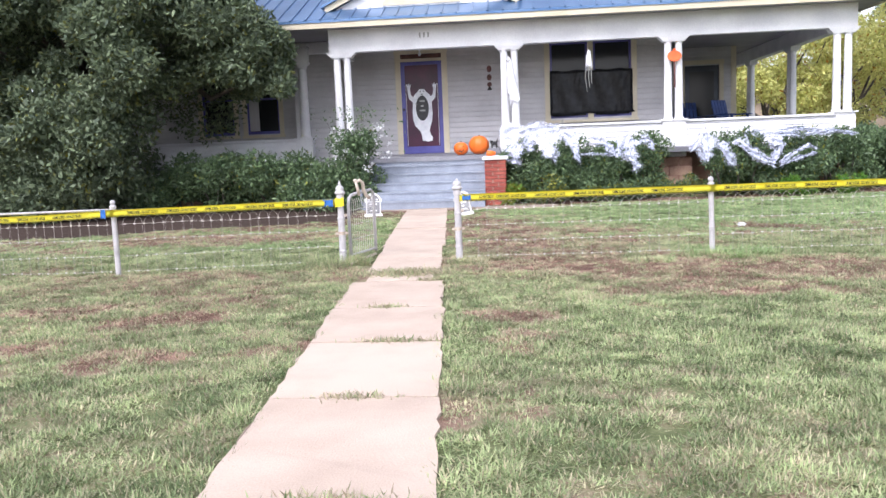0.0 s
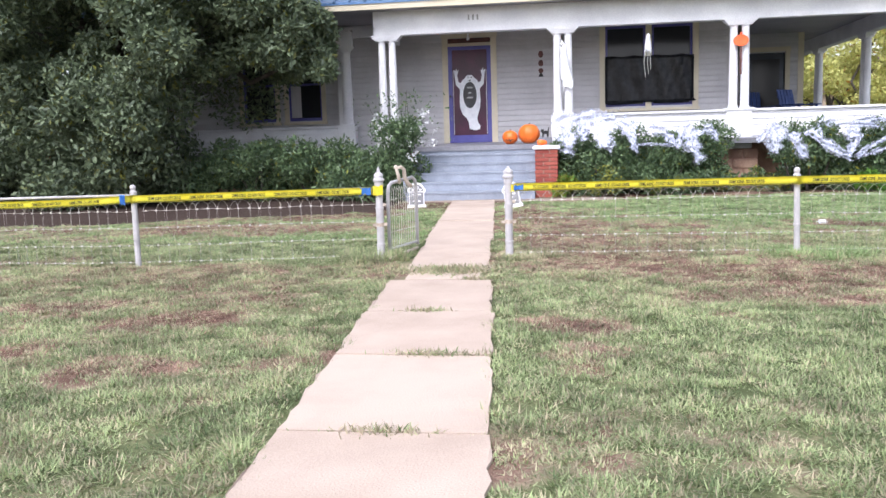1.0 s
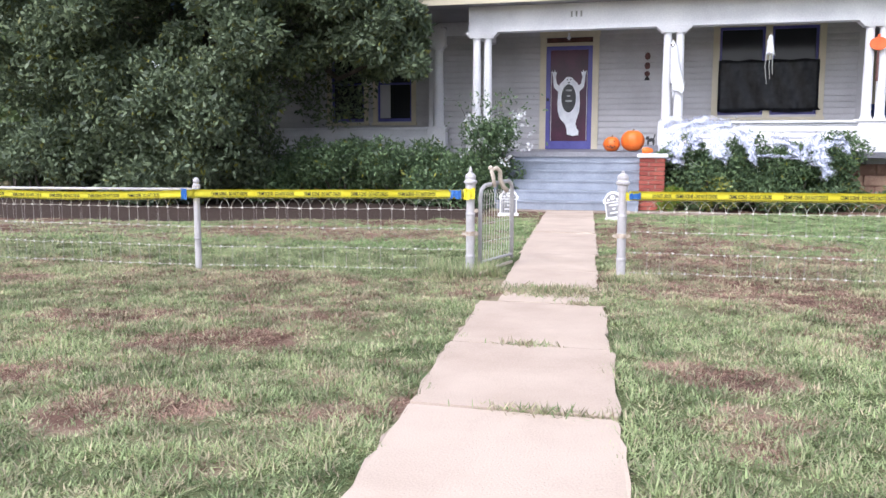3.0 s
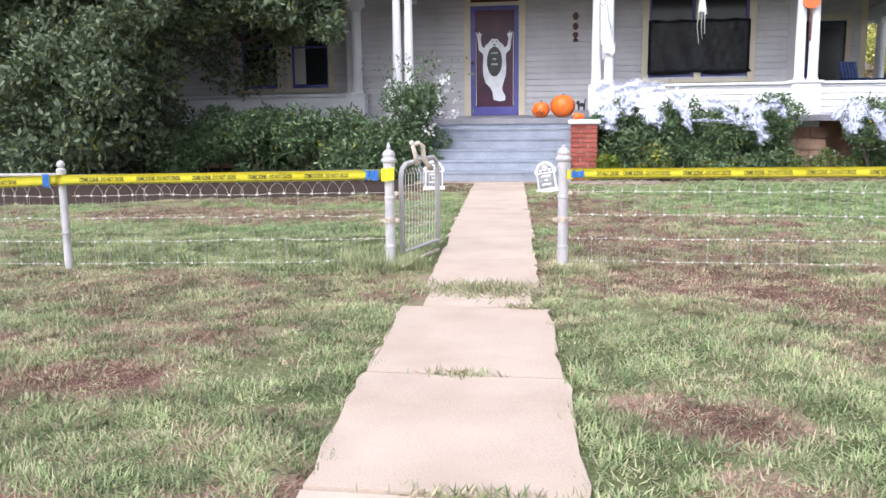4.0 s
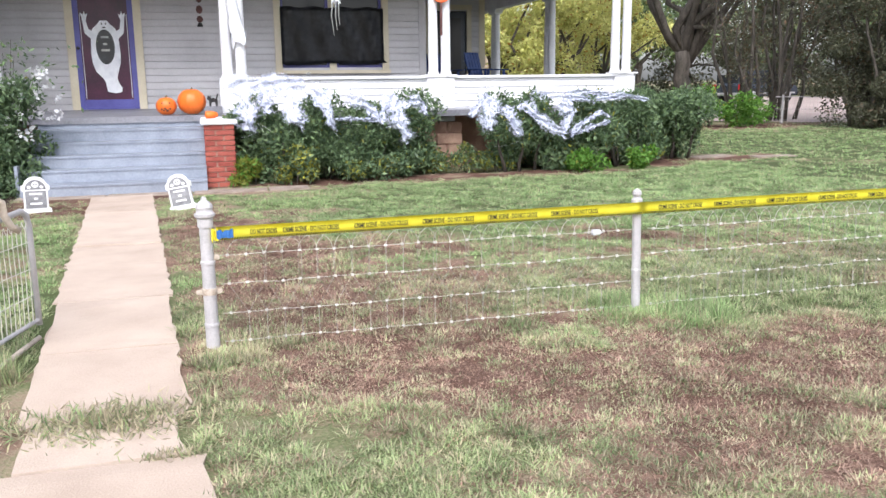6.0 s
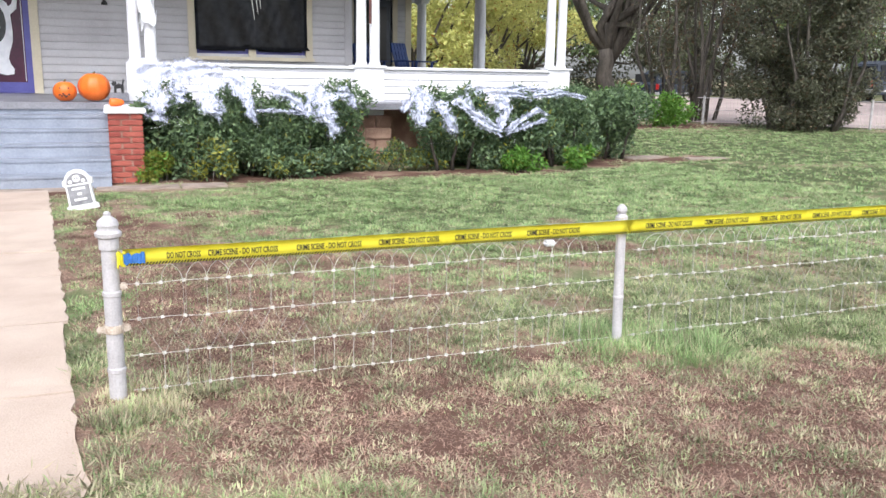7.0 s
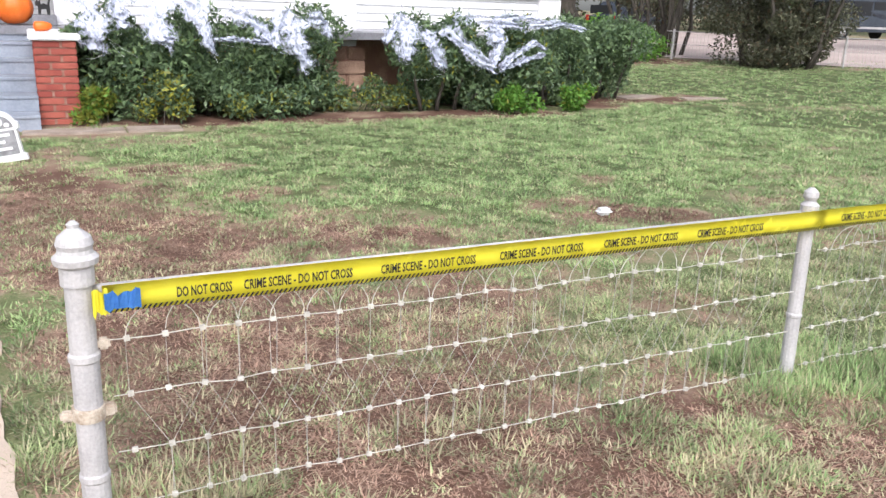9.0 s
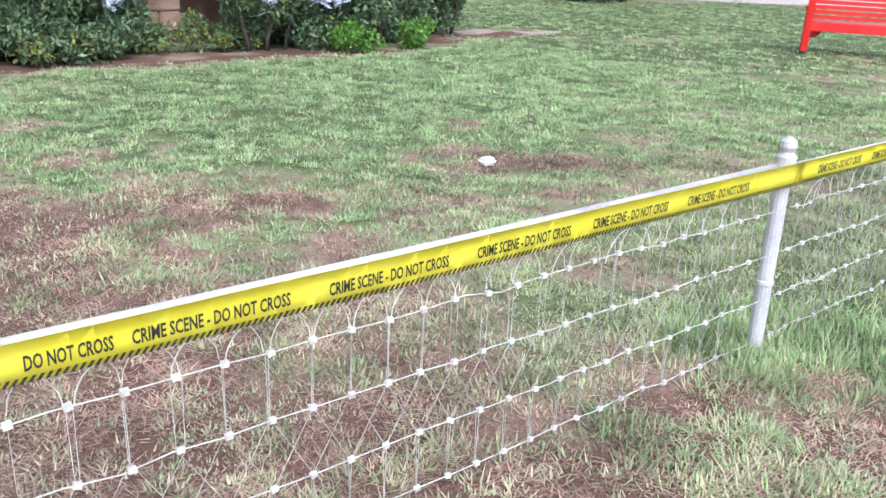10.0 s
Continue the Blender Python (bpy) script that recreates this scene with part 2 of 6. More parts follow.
def web_material():
    """Stretched white webbing: a mesh of drawn-out strands with torn holes, thinner towards the stored 'edge' 0."""
    m = bpy.data.materials.new("stretched_white_webbing")
    m.use_nodes = True
    n, l = m.node_tree.nodes, m.node_tree.links
    b = n["Principled BSDF"]
    b.inputs["Base Color"].default_value, b.inputs["Roughness"].default_value = (0.54, 0.57, 0.70, 1), 0.9
    geo, mp, no, r = n.new("ShaderNodeNewGeometry"), n.new("ShaderNodeMapping"), n.new("ShaderNodeTexNoise"), n.new("ShaderNodeValToRGB")
    mp.inputs["Rotation"].default_value = (0.3, 0.5, 0.2)
    mp.inputs["Scale"].default_value = (13, 13, 9)
    no.inputs["Scale"].default_value, no.inputs["Detail"].default_value, no.inputs["Distortion"].default_value = 1.0, 5, 1.6
    vo = n.new("ShaderNodeTexVoronoi")
    vo.feature = "DISTANCE_TO_EDGE"
    vo.inputs["Scale"].default_value = 1.3
    cell = n.new("ShaderNodeMath")
    cell.operation = "MULTIPLY_ADD"
    cell.inputs[1].default_value = -0.9
    hem, add = n.new("ShaderNodeAttribute"), n.new("ShaderNodeMath")
    hem.attribute_name, add.operation = "edge", "MULTIPLY_ADD"
    add.inputs[1].default_value = 0.55
    r.color_ramp.elements[0].position, r.color_ramp.elements[1].position = 0.46, 1.12
    l.new(geo.outputs["Position"], mp.inputs[0])
    l.new(mp.outputs[0], no.inputs["Vector"])
    l.new(mp.outputs[0], vo.inputs["Vector"])
    l.new(vo.outputs["Distance"], cell.inputs[0])
    l.new(no.outputs["Fac"], cell.inputs[2])
    l.new(hem.outputs["Fac"], add.inputs[0])
    l.new(cell.outputs[0], add.inputs[2])
    l.new(add.outputs[0], r.inputs[0])
    tr, sh = n.new("ShaderNodeBsdfTransparent"), n.new("ShaderNodeMixShader")
    l.new(r.outputs[0], sh.inputs[0])
    l.new(tr.outputs[0], sh.inputs[1])
    l.new(b.outputs[0], sh.inputs[2])
    l.new(sh.outputs[0], n["Material Output"].inputs["Surface"])
    return m


SOIL = ground_material()
WEB = web_material()

# ---- builders ----


def mesh_of(name, verts, faces, mat, **values):
    """A mesh from numpy arrays, all faces with the same number of corners; values: floats stored at the corners' points."""
    me = bpy.data.meshes.new(name)
    verts, faces = np.asarray(verts, np.float32), np.asarray(faces, np.int32)
    k = faces.shape[1]
    me.vertices.add(len(verts))
    me.vertices.foreach_set("co", verts.ravel())
    me.loops.add(faces.size)
    me.loops.foreach_set("vertex_index", faces.ravel())
    me.polygons.add(len(faces))
    me.polygons.foreach_set("loop_start", np.arange(0, faces.size, k, dtype=np.int32))
    me.polygons.foreach_set("loop_total", np.full(len(faces), k, np.int32))
    for key, v in values.items():
        me.attributes.new(key, "FLOAT", "POINT").data.foreach_set("value", np.asarray(v, np.float32))
    me.update(calc_edges=True)
    me.materials.append(mat)
    return me


def thing(name, label, category, group="", kind="", at=(0, 0, 0)):
    ob = new(name)
    ob.location = at
    ob.empty_display_size = 0.1
    return tagged(ob, label, category, group, kind)


def part(name, bm, mat, parent=None, label="", smooth=False):
    me = bpy.data.meshes.new(name)
    bm.to_mesh(me)
    bm.free()
    me.materials.append(mat)
    if smooth:
        me.polygons.foreach_set("use_smooth", [True] * len(me.polygons))
    ob = new(name, me)
    if parent:
        ob.parent = parent
    return tagged(ob, label)


def piece(name, me, parent, m, label=""):
    ob = new(name, me)
    ob.parent = parent
    ob.matrix_basis = m
    return tagged(ob, label)


def box(x0, x1, y0, y1, z0, z1, bevel=0.0, bm=None):
    own = bm is None
    bm = bm or bmesh.new()
    r = bmesh.ops.create_cube(bm, size=1, matrix=Matrix.Translation(((x0 + x1) / 2, (y0 + y1) / 2, (z0 + z1) / 2)) @ Matrix.Diagonal((x1 - x0, y1 - y0, z1 - z0, 1)))
    if bevel:
        es = {e for v in r["verts"] for e in v.link_edges}
        bmesh.ops.bevel(bm, geom=list(es), offset=bevel, segments=2, affect="EDGES")
    return bm


def lathe(profile, n=16, bm=None, m=None):
    """Turned shape: (radius, height) pairs round z."""
    bm = bm or bmesh.new()
    m = m or Matrix()
    rings = []
    for r, z in profile:
        rings.append([bm.verts.new(m @ Vector((r * math.cos(2 * math.pi * k / n), r * math.sin(2 * math.pi * k / n), z))) for k in range(n)])
    for a, b in zip(rings, rings[1:]):
        for k in range(n):
            bm.faces.new((a[k], a[(k + 1) % n], b[(k + 1) % n], b[k]))
    bm.faces.new(rings[0][::-1])
    bm.faces.new(rings[-1])
    return bm


def tube(points, radius, n=6, bm=None, taper=None):
    """A round bar along points; taper: radius at the end."""
    bm = bm or bmesh.new()
    pts = [Vector(p) for p in points]
    rings = []
    for i, p in enumerate(pts):
        d = (pts[min(i + 1, len(pts) - 1)] - pts[max(i - 1, 0)]).normalized()
        u = d.orthogonal().normalized() if i == 0 else (u - d * u.dot(d)).normalized()
        w = d.cross(u)
        r = radius if taper is None else radius + (taper - radius) * i / (len(pts) - 1)
        rings.append([bm.verts.new(p + (u * math.cos(2 * math.pi * k / n) + w * math.sin(2 * math.pi * k / n)) * r) for k in range(n)])
    for a, b in zip(rings, rings[1:]):
        for k in range(n):
            bm.faces.new((a[k], a[(k + 1) % n], b[(k + 1) % n], b[k]))
    if n > 2:
        bm.faces.new(rings[0][::-1])
        bm.faces.new(rings[-1])
    return bm


def plate(outline, y0, y1, bm=None):
    """A flat outline in x and z, with thickness from y0 to y1."""
    bm = bm or bmesh.new()
    a = [bm.verts.new((x, y0, z)) for x, z in outline]
    b = [bm.verts.new((x, y1, z)) for x, z in outline]
    bm.faces.new(a)
    bm.faces.new(b[::-1])
    for k in range(len(a)):
        bm.faces.new((a[k], b[k], b[(k + 1) % len(a)], a[(k + 1) % len(a)]))
    bmesh.ops.recalc_face_normals(bm, faces=bm.faces)
    return bm


def oval(cx, cz, rx, rz, n=20, start=0.0, end=2 * math.pi):
    full = end - start > 6.28
    return [(cx + rx * math.cos(start + (end - start) * k / (n if full else n - 1)), cz + rz * math.sin(start + (end - start) * k / (n if full else n - 1))) for k in range(n)]


def leaf_cloud(rng, points, size, spread=0.35, droop=0.0, dead=0.0, narrow=0.42):
    """Leaf blades (four corners each, folded on the middle line) round the given points."""
    n = len(points)
    d = rng.normal(size=(n, 3))
    d[:, 2] -= droop
    d /= np.linalg.norm(d, axis=1)[:, None]
    s = rng.normal(size=(n, 3))
    s -= d * (s * d).sum(1)[:, None]
    s /= np.linalg.norm(s, axis=1)[:, None]
    up = np.cross(d, s)
    ln = size * rng.uniform(1 - spread, 1 + spread, n)[:, None]
    wd = ln * narrow
    base = points
    mid = base + d * ln * 0.45
    v = np.stack([base, mid + s * wd * 0.5 + up * wd * 0.18, base + d * ln, mid - s * wd * 0.5 + up * wd * 0.18], 1).reshape(-1, 3)
    f = np.arange(n * 4).reshape(n, 4)
    rnd = np.repeat(np.clip(rng.beta(1.6, 2.4, n), 0, 1), 4)
    dd = np.repeat((rng.uniform(size=n) < dead).astype(np.float32) * rng.uniform(0.5, 1, n), 4)
    return v, f, rnd, dd


def clump_points(rng, clumps, each):
    """Points in the outer shells of balls (centre, radius); the outline stays uneven."""
    out = []
    for c, r in clumps:
        d = rng.normal(size=(each, 3))
        d /= np.linalg.norm(d, axis=1)[:, None]
        k = r * rng.uniform(0.35, 1.0, each) ** 0.6
        out.append(np.asarray(c) + d * k[:, None] * np.array([1, 1, 0.8]))
    p = np.concatenate(out)
    return p[p[:, 2] > 0.02]


def limb(rng, a, b, r0, r1, bm, steps=5, wander=0.08):
    a, b = Vector(a), Vector(b)
    ln = (b - a).length
    pts = [a.lerp(b, k / steps) + Vector(rng.normal(size=3)) * (wander * ln * (0 < k < steps) * 0.5) for k in range(steps + 1)]
    return tube(pts, r0, 7, bm, r1)


def plant(name, label, category, clumps, each, leaf, mat, seed, base, stems=5, stem=0.03, dead=0.0, droop=0.1, trunk=None, group="", narrow=0.42, bark=None):
    """A bush or tree: trunk or stems, limbs to its clumps, and a crown of leaves."""
    rng = np.random.default_rng(seed)
    ob = thing(name, label, category, group)
    bm = bmesh.new()
    bx, by = base
    if trunk:
        top, r0 = trunk
        limb(rng, (bx, by, -0.05), (bx + rng.normal() * 0.15, by, top), r0, r0 * 0.65, bm, 6, 0.04)
        order = rng.permutation(len(clumps))[: stems]
        for i in order:
            c, r = clumps[i]
            limb(rng, (bx, by, top * rng.uniform(0.75, 1.0)), c, r0 * 0.45, 0.02, bm, 5, 0.1)
    else:
        order = rng.permutation(len(clumps))[: stems]
        for i in order:
            c, r = clumps[i]
            one = limb(rng, (bx + (c[0] - bx) * 0.6 + rng.normal() * 0.05, by + (c[1] - by) * 0.6, -0.03), c, stem, stem * 0.35, bmesh.new(), 4, 0.06)
            part("stem", one, bark or BARK, ob, smooth=True)
    if trunk:
        part("trunk", bm, bark or BARK, ob, smooth=True)
    else:
        bm.free()
    p = clump_points(rng, clumps, each)
    v, f, rnd, dd = leaf_cloud(rng, p, leaf, droop=droop, dead=dead, narrow=narrow)
    crown = new("crown" if trunk else "foliage", mesh_of("leaves", v, f, mat, rnd=rnd, dead=dd))
    crown.parent = ob
    return ob


def clump_field(rng, n, box6, r0, r1, keep=None):
    out = []
    while len(out) < n:
        c = [rng.uniform(box6[2 * k], box6[2 * k + 1]) for k in range(3)]
        if keep is None or keep(*c):
            out.append((c, rng.uniform(r0, r1)))
    return out

# ---- ground, lawn and path ----


def wave(x, y, s, k):
    """Smooth pseudo-noise in the plane, about -1 to 1."""
    return (np.sin(x * s * 1.3 + k + 1.7 * np.sin(y * s * 0.9 + k * 2.1)) + np.sin(y * s * 1.7 - k * 1.3 + 1.9 * np.sin(x * s * 0.7 + k)) + np.sin((x + y) * s * 2.3 + 3 * k)) / 3


LATTICE = np.random.default_rng(99).random((256, 256))


def vnoise(x, y, size, k=0):
    """Value noise, 0 to 1, with cells of that size in metres."""
    u, v = x / size + 37.3 * k + 512, y / size + 91.7 * k + 512
    i, j = np.floor(u).astype(int), np.floor(v).astype(int)
    a, b = u - i, v - j
    a, b = a * a * (3 - 2 * a), b * b * (3 - 2 * b)
    g = lambda m, n: LATTICE[(i + m) % 256, (j + n) % 256]
    return (g(0, 0) * (1 - a) + g(1, 0) * a) * (1 - b) + (g(0, 1) * (1 - a) + g(1, 1) * a) * b


def spot(x, y, cx, cy, rx, ry):
    d = ((x - cx) / rx) ** 2 + ((y - cy) / ry) ** 2
    return np.clip(1.25 - d, 0, 1)


# Dry and bare patches of the lawn: centre x, y, half widths, strength. The strong ones under the tree also brown the
# ground for its shade.
PATCHES = ((3.3, -1.15, 2.6, 0.75, 0.88), (1.2, -0.5, 1.5, 0.7, 0.7), (0.9, 0.9, 1.0, 0.9, 0.75), (0.45, 1.8, 0.55, 1.6, 0.85), (1.4, 2.6, 0.9, 0.6, 0.5), (0.25, 4.7, 0.7, 1.0, 0.5), (0.5, 3.2, 0.6, 0.9, 0.35), (-0.1, 3.6, 0.5, 1.5, 0.7),
           (-3.6, 2.6, 1.8, 0.8, 0.8), (-6.8, 2.2, 2.0, 1.0, 0.6), (-2.2, 5.6, 2.5, 0.7, 0.9), (-6.0, 6.0, 3.8, 1.6, 1.8), (-8.5, 4.4, 4.0, 1.3, 1.6), (-3.4, 4.4, 1.6, 0.7, 1.3), (3.59, 2.23, 0.34, 0.22, 1.5), (1.36, 3.5, 0.22, 0.2, 1.1), (0.88, 4.6, 0.5, 0.35, 1.1), (1.89, 2.19, 0.38, 0.25, 0.9), (0.74, 2.07, 0.5, 0.4, 1.2), (1.5, 4.48, 0.2, 0.15, 0.8), (3.92, 3.32, 0.25, 0.15, 0.8),
           (-2.0, -2.9, 0.5, 0.2, 0.8), (-2.9, -2.4, 0.35, 0.2, 0.8), (-1.6, -3.9, 0.4, 0.25, 0.7), (-2.6, -3.7, 0.3, 0.25, 0.7), (0.45, -2.9, 0.3, 0.3, 0.8), (1.5, -1.9, 1.0, 0.25, 0.5), (2.4, -2.2, 0.5, 0.25, 0.6),
           (8.8, 8.5, 1.6, 0.6, 1.9), (9.6, 7.6, 1.2, 0.3, 0.5), (11.5, 7.0, 2.2, 0.6, 0.55), (3.0, 7.25, 4.2, 0.45, 0.95), (7.2, 8.0, 0.9, 0.6, 0.95), (14.5, 16.6, 3.5, 0.9, 0.9), (-0.9, 6.5, 1.4, 0.35, 0.6), (1.0, 5.9, 0.8, 0.3, 0.5))


def dryness(x, y):
    d = -0.08 + 0.34 * vnoise(x, y, 1.3, 1) + 0.26 * vnoise(x, y, 0.42, 2) + 0.24 * vnoise(x, y, 0.13, 3)
    wx, wy = x + 0.5 * (vnoise(x, y, 0.5, 4) - 0.5), y + 0.4 * (vnoise(x, y, 0.4, 5) - 0.5)
    d = d + 0.12 * np.clip((-x - 0.7) / 1.2, 0, 1) * (y < -0.5)
    for cx, cy, rx, ry, k in PATCHES:
        d = d + 0.9 * k * spot(wx, wy, cx, cy, rx, ry) * (0.02 + 0.9 * vnoise(x, y, 0.34, 6) + 0.8 * vnoise(x, y, 0.14, 7))
    d = d - 0.35 * spot(x, y, 4.0, 5.0, 4.2, 1.8) - 0.3 * spot(x, y, 2.6, -0.25, 0.7, 0.5) - 0.6 * spot(x, y, -1.9, 0.7, 1.7, 1.2) - 0.2 * spot(x, y, 2.0, -3.6, 1.8, 1.2) - 0.4 * spot(x, y, 4.3, -0.5, 1.8, 0.45) - 0.4 * spot(x, y, 13, 9.5, 9, 6)
    blotch = 0.6 * vnoise(wx, wy, 0.30, 20) + 0.4 * vnoise(x, y, 0.11, 21)
    d = d + 2.6 * np.clip(blotch - 0.60, 0, 1) * np.clip(2.2 * vnoise(x, y, 1.1, 22) - 0.35, 0, 1) * (1 - 0.75 * spot(x, y, 4.5, 5.0, 5.0, 2.6))
    return np.clip(d, 0, 1)


def height(x, y):
    z = 0.012 * wave(x, y, 2.1, 1.0) + 0.006 * wave(x, y, 6.3, 3.0)
    near = np.clip(1 - np.abs(x - path_x(y)) / 0.9, 0, 1)
    return z * (1 - near) + 0.012 * np.clip(np.hypot(x, y) - 20, 0, 40) * (x > 8) * np.clip((x - 8) / 8, 0, 1)


def in_shaded_bed(x, y):
    """Bare soil bed under the large tree and its bushes, where the ground colour also carries their shade."""
    return (y > 3.6 + 0.5 * vnoise(x, y, 0.8, 17) + 0.35 * np.clip(x + 5, -1, 3)) & (x < -2.3) & (x > -14)


def path_x(y):
    return -0.52 - 0.078 * y


def graded(a, b, fine, far):
    core = np.arange(a, b + 1e-6, fine)
    out = b + np.cumsum(fine * 1.35 ** np.arange(1, 60))
    lo = a - np.cumsum(fine * 1.35 ** np.arange(1, 60))
    return np.concatenate([lo[lo > -far][::-1], core, out[out < far]])


gx, gy = graded(-11, 16, 0.14, 900), graded(-9, 18, 0.14, 900)
X, Y = np.meshgrid(gx, gy)
nx, ny = len(gx), len(gy)
idx = np.arange(nx * ny).reshape(ny, nx)
quads = np.stack([idx[:-1, :-1], idx[:-1, 1:], idx[1:, 1:], idx[1:, :-1]], -1).reshape(-1, 4)
verts = np.stack([X, Y, height(X, Y)], -1).reshape(-1, 3)
ground = new("ground", mesh_of("ground", verts, quads, SOIL, dead=dryness(X, Y).ravel(), bed=in_shaded_bed(X, Y).ravel()))
tagged(ground, "patchy lawn with green turf and brown bare soil", "ground", kind="structure")


def blades(name, label, n, area, seed, ln=(0.03, 0.07), width=0.0045, stand=0.6, thin_dead=0.55, dead_shift=0.0, keep=None, mat=None, spread=0.045):
    """Grass in tufts of twelve slender blades that lean outwards."""
    rng = np.random.default_rng(seed)
    per = 12
    m = n // per
    x, y = rng.uniform(area[0], area[1], m), rng.uniform(area[2], area[3], m)
    d = dryness(x, y)
    ok = rng.uniform(size=m) > np.clip((d - 0.42) * 1.7, 0, 1) * thin_dead
    thick = 0.55 * vnoise(x, y, 0.09, 8) + 0.45 * vnoise(x, y, 0.27, 9)
    ok &= (mat is THATCH) | (rng.uniform(size=m) < np.clip((thick - 0.27) * 5, 0.12, 1))
    ok &= (np.abs(x - path_x(y) + 0.02 + 0.05 * wave(x, y, 7, 2)) > 0.385) | (y > 6.6)
    ok &= ~((y > 6.35) & (y < 6.85) & (x > -2.2) & (x < 1.5)) & ~((y > 7.0 + 0.04 * x * (x > 0)) & (x > -9) & (x < 7.4))
    ok &= ~in_shaded_bed(x, y) | (mat is THATCH)
    if keep is not None:
        ok &= keep(x, y)
    x, y, d = x[ok], y[ok], d[ok]
    m = len(x)
    tall = rng.uniform(0.55, 1.25, m) * (0.6 + 0.8 * vnoise(x, y, 0.16, 10)) * (1 - 0.3 * d)
    tone = 0.6 * rng.beta(1.2, 1.6, m) + 0.75 * vnoise(x, y, 0.13, 11) + 0.25 * vnoise(x, y, 0.5, 16) - 0.30
    pd = np.clip((d - 0.22) * 1.5 + dead_shift + 1.0 * np.clip(vnoise(x, y, 0.14, 13) - 0.66, 0, 1), 0.04, 0.97)
    gone = rng.uniform(size=m) < pd
    x, y, tall, tone, gone = (np.repeat(q, per) for q in (x, y, tall, tone, gone))
    n = len(x)
    ang = rng.uniform(0, 2 * np.pi, n)
    r = spread * np.sqrt(rng.uniform(0.02, 1, n))
    x, y = x + r * np.cos(ang), y + r * np.sin(ang)
    a = ang + rng.normal(size=n) * 0.7
    h = rng.uniform(ln[0], ln[1], n) * tall
    lean = rng.uniform(0.25, 1.5, n) * (1.6 - stand)
    up = h * np.clip(1.0 - 0.5 * lean, 0.16, 1)
    ca, sa = np.cos(a), np.sin(a)
    z = height(x, y)
    w = width * rng.uniform(0.7, 1.35, n) / 2
    tip = np.stack([x + ca * h * lean, y + sa * h * lean, z + up], 1)
    v = np.stack([np.stack([x - sa * w, y + ca * w, z], 1), np.stack([x + sa * w, y - ca * w, z], 1), tip], 1)
    f = np.arange(n * 3).reshape(n, 3)
    rnd = np.clip(tone + rng.normal(size=n) * 0.17, 0, 1)
    dead = np.where(gone ^ (rng.uniform(size=n) < 0.2), rng.uniform(0.55, 1, n), rng.uniform(0, 0.28, n))
    ob = new(name, mesh_of(name, v.reshape(-1, 3), f, mat or GRASS, rnd=np.repeat(rnd, 3), dead=np.repeat(dead, 3)))
    return tagged(ob, label, "grass", kind="stuff")


blades("lawn_grass", "short patchy turf, green mixed with straw", 1150000, (-5.6, 5.6, -6.6, 1.2), 11, (0.022, 0.054), 0.0062, thin_dead=0.72)
blades("yard_grass", "short green turf inside the wire fence", 640000, (-7.5, 8.5, 1.2, 8.2), 12, (0.026, 0.058), 0.0072, dead_shift=-0.12, mat=YARDGRASS, thin_dead=0.7)
blades("far_grass", "turf beside and behind the house", 170000, (5.0, 23.0, 1.0, 16.8), 13, (0.04, 0.075), 0.015, dead_shift=-0.2, mat=YARDGRASS, spread=0.06)
blades("side_grass", "turf out towards the neighbouring yard", 60000, (-14, -5.0, -7.0, 6.0), 14, (0.04, 0.08), 0.013, spread=0.06)
blades("outer_grass", "rougher turf towards the street", 60000, (-13, 13, -15, -6.5), 18, (0.04, 0.08), 0.014, spread=0.06)
blades("outer_grass", "rougher turf beyond the fence end", 60000, (5.4, 15, -7, 1.4), 19, (0.04, 0.08), 0.013, spread=0.06)
blades("fence_line_grass", "taller uncut grass along the fence foot", 26000, (-9, 6.5, -0.42, 0.22), 15, (0.04, 0.11), 0.006, 0.9, 0.6, -0.05, lambda x, y: wave(x, y, 4.0, 1.3) > -0.1)
blades("post_tuft_grass", "tall green tufts round the fence posts", 12000, (1.9, 3.2, -0.55, 0.2), 16, (0.05, 0.11), 0.006, 0.9, 0.1, -0.5, lambda x, y: np.hypot(x - 2.5, y + 0.15) < 0.3 + 0.3 * vnoise(x, y, 0.15, 4), YARDGRASS)
blades("post_tuft_grass", "low spreading green weeds beside the fence foot", 9000, (1.2, 2.3, -0.75, 0.0), 24, (0.035, 0.08), 0.0065, 0.7, 0.0, -0.5, lambda x, y: np.hypot((x - 1.78) * 0.8, y + 0.38) < 0.14 + 0.3 * vnoise(x, y, 0.14, 4), YARDGRASS)
blades("post_tuft_grass", "tall dark weedy grass round the gate post foot", 9000, (-1.55, -0.80, -0.60, 0.12), 22, (0.06, 0.16), 0.007, 1.0, 0.0, 0.05, lambda x, y: np.hypot(x + 1.2, y + 0.25) < 0.2 + 0.22 * vnoise(x, y, 0.12, 4))
blades("post_tuft_grass", "pale tufts of grass at the gate post foot", 7000, (-0.22, 0.55, -0.55, 0.08), 23, (0.04, 0.10), 0.007, 0.9, 0.0, -0.1, lambda x, y: np.hypot(x - 0.12, (y + 0.24) * 1.4) < 0.16 + 0.25 * vnoise(x, y, 0.12, 4))

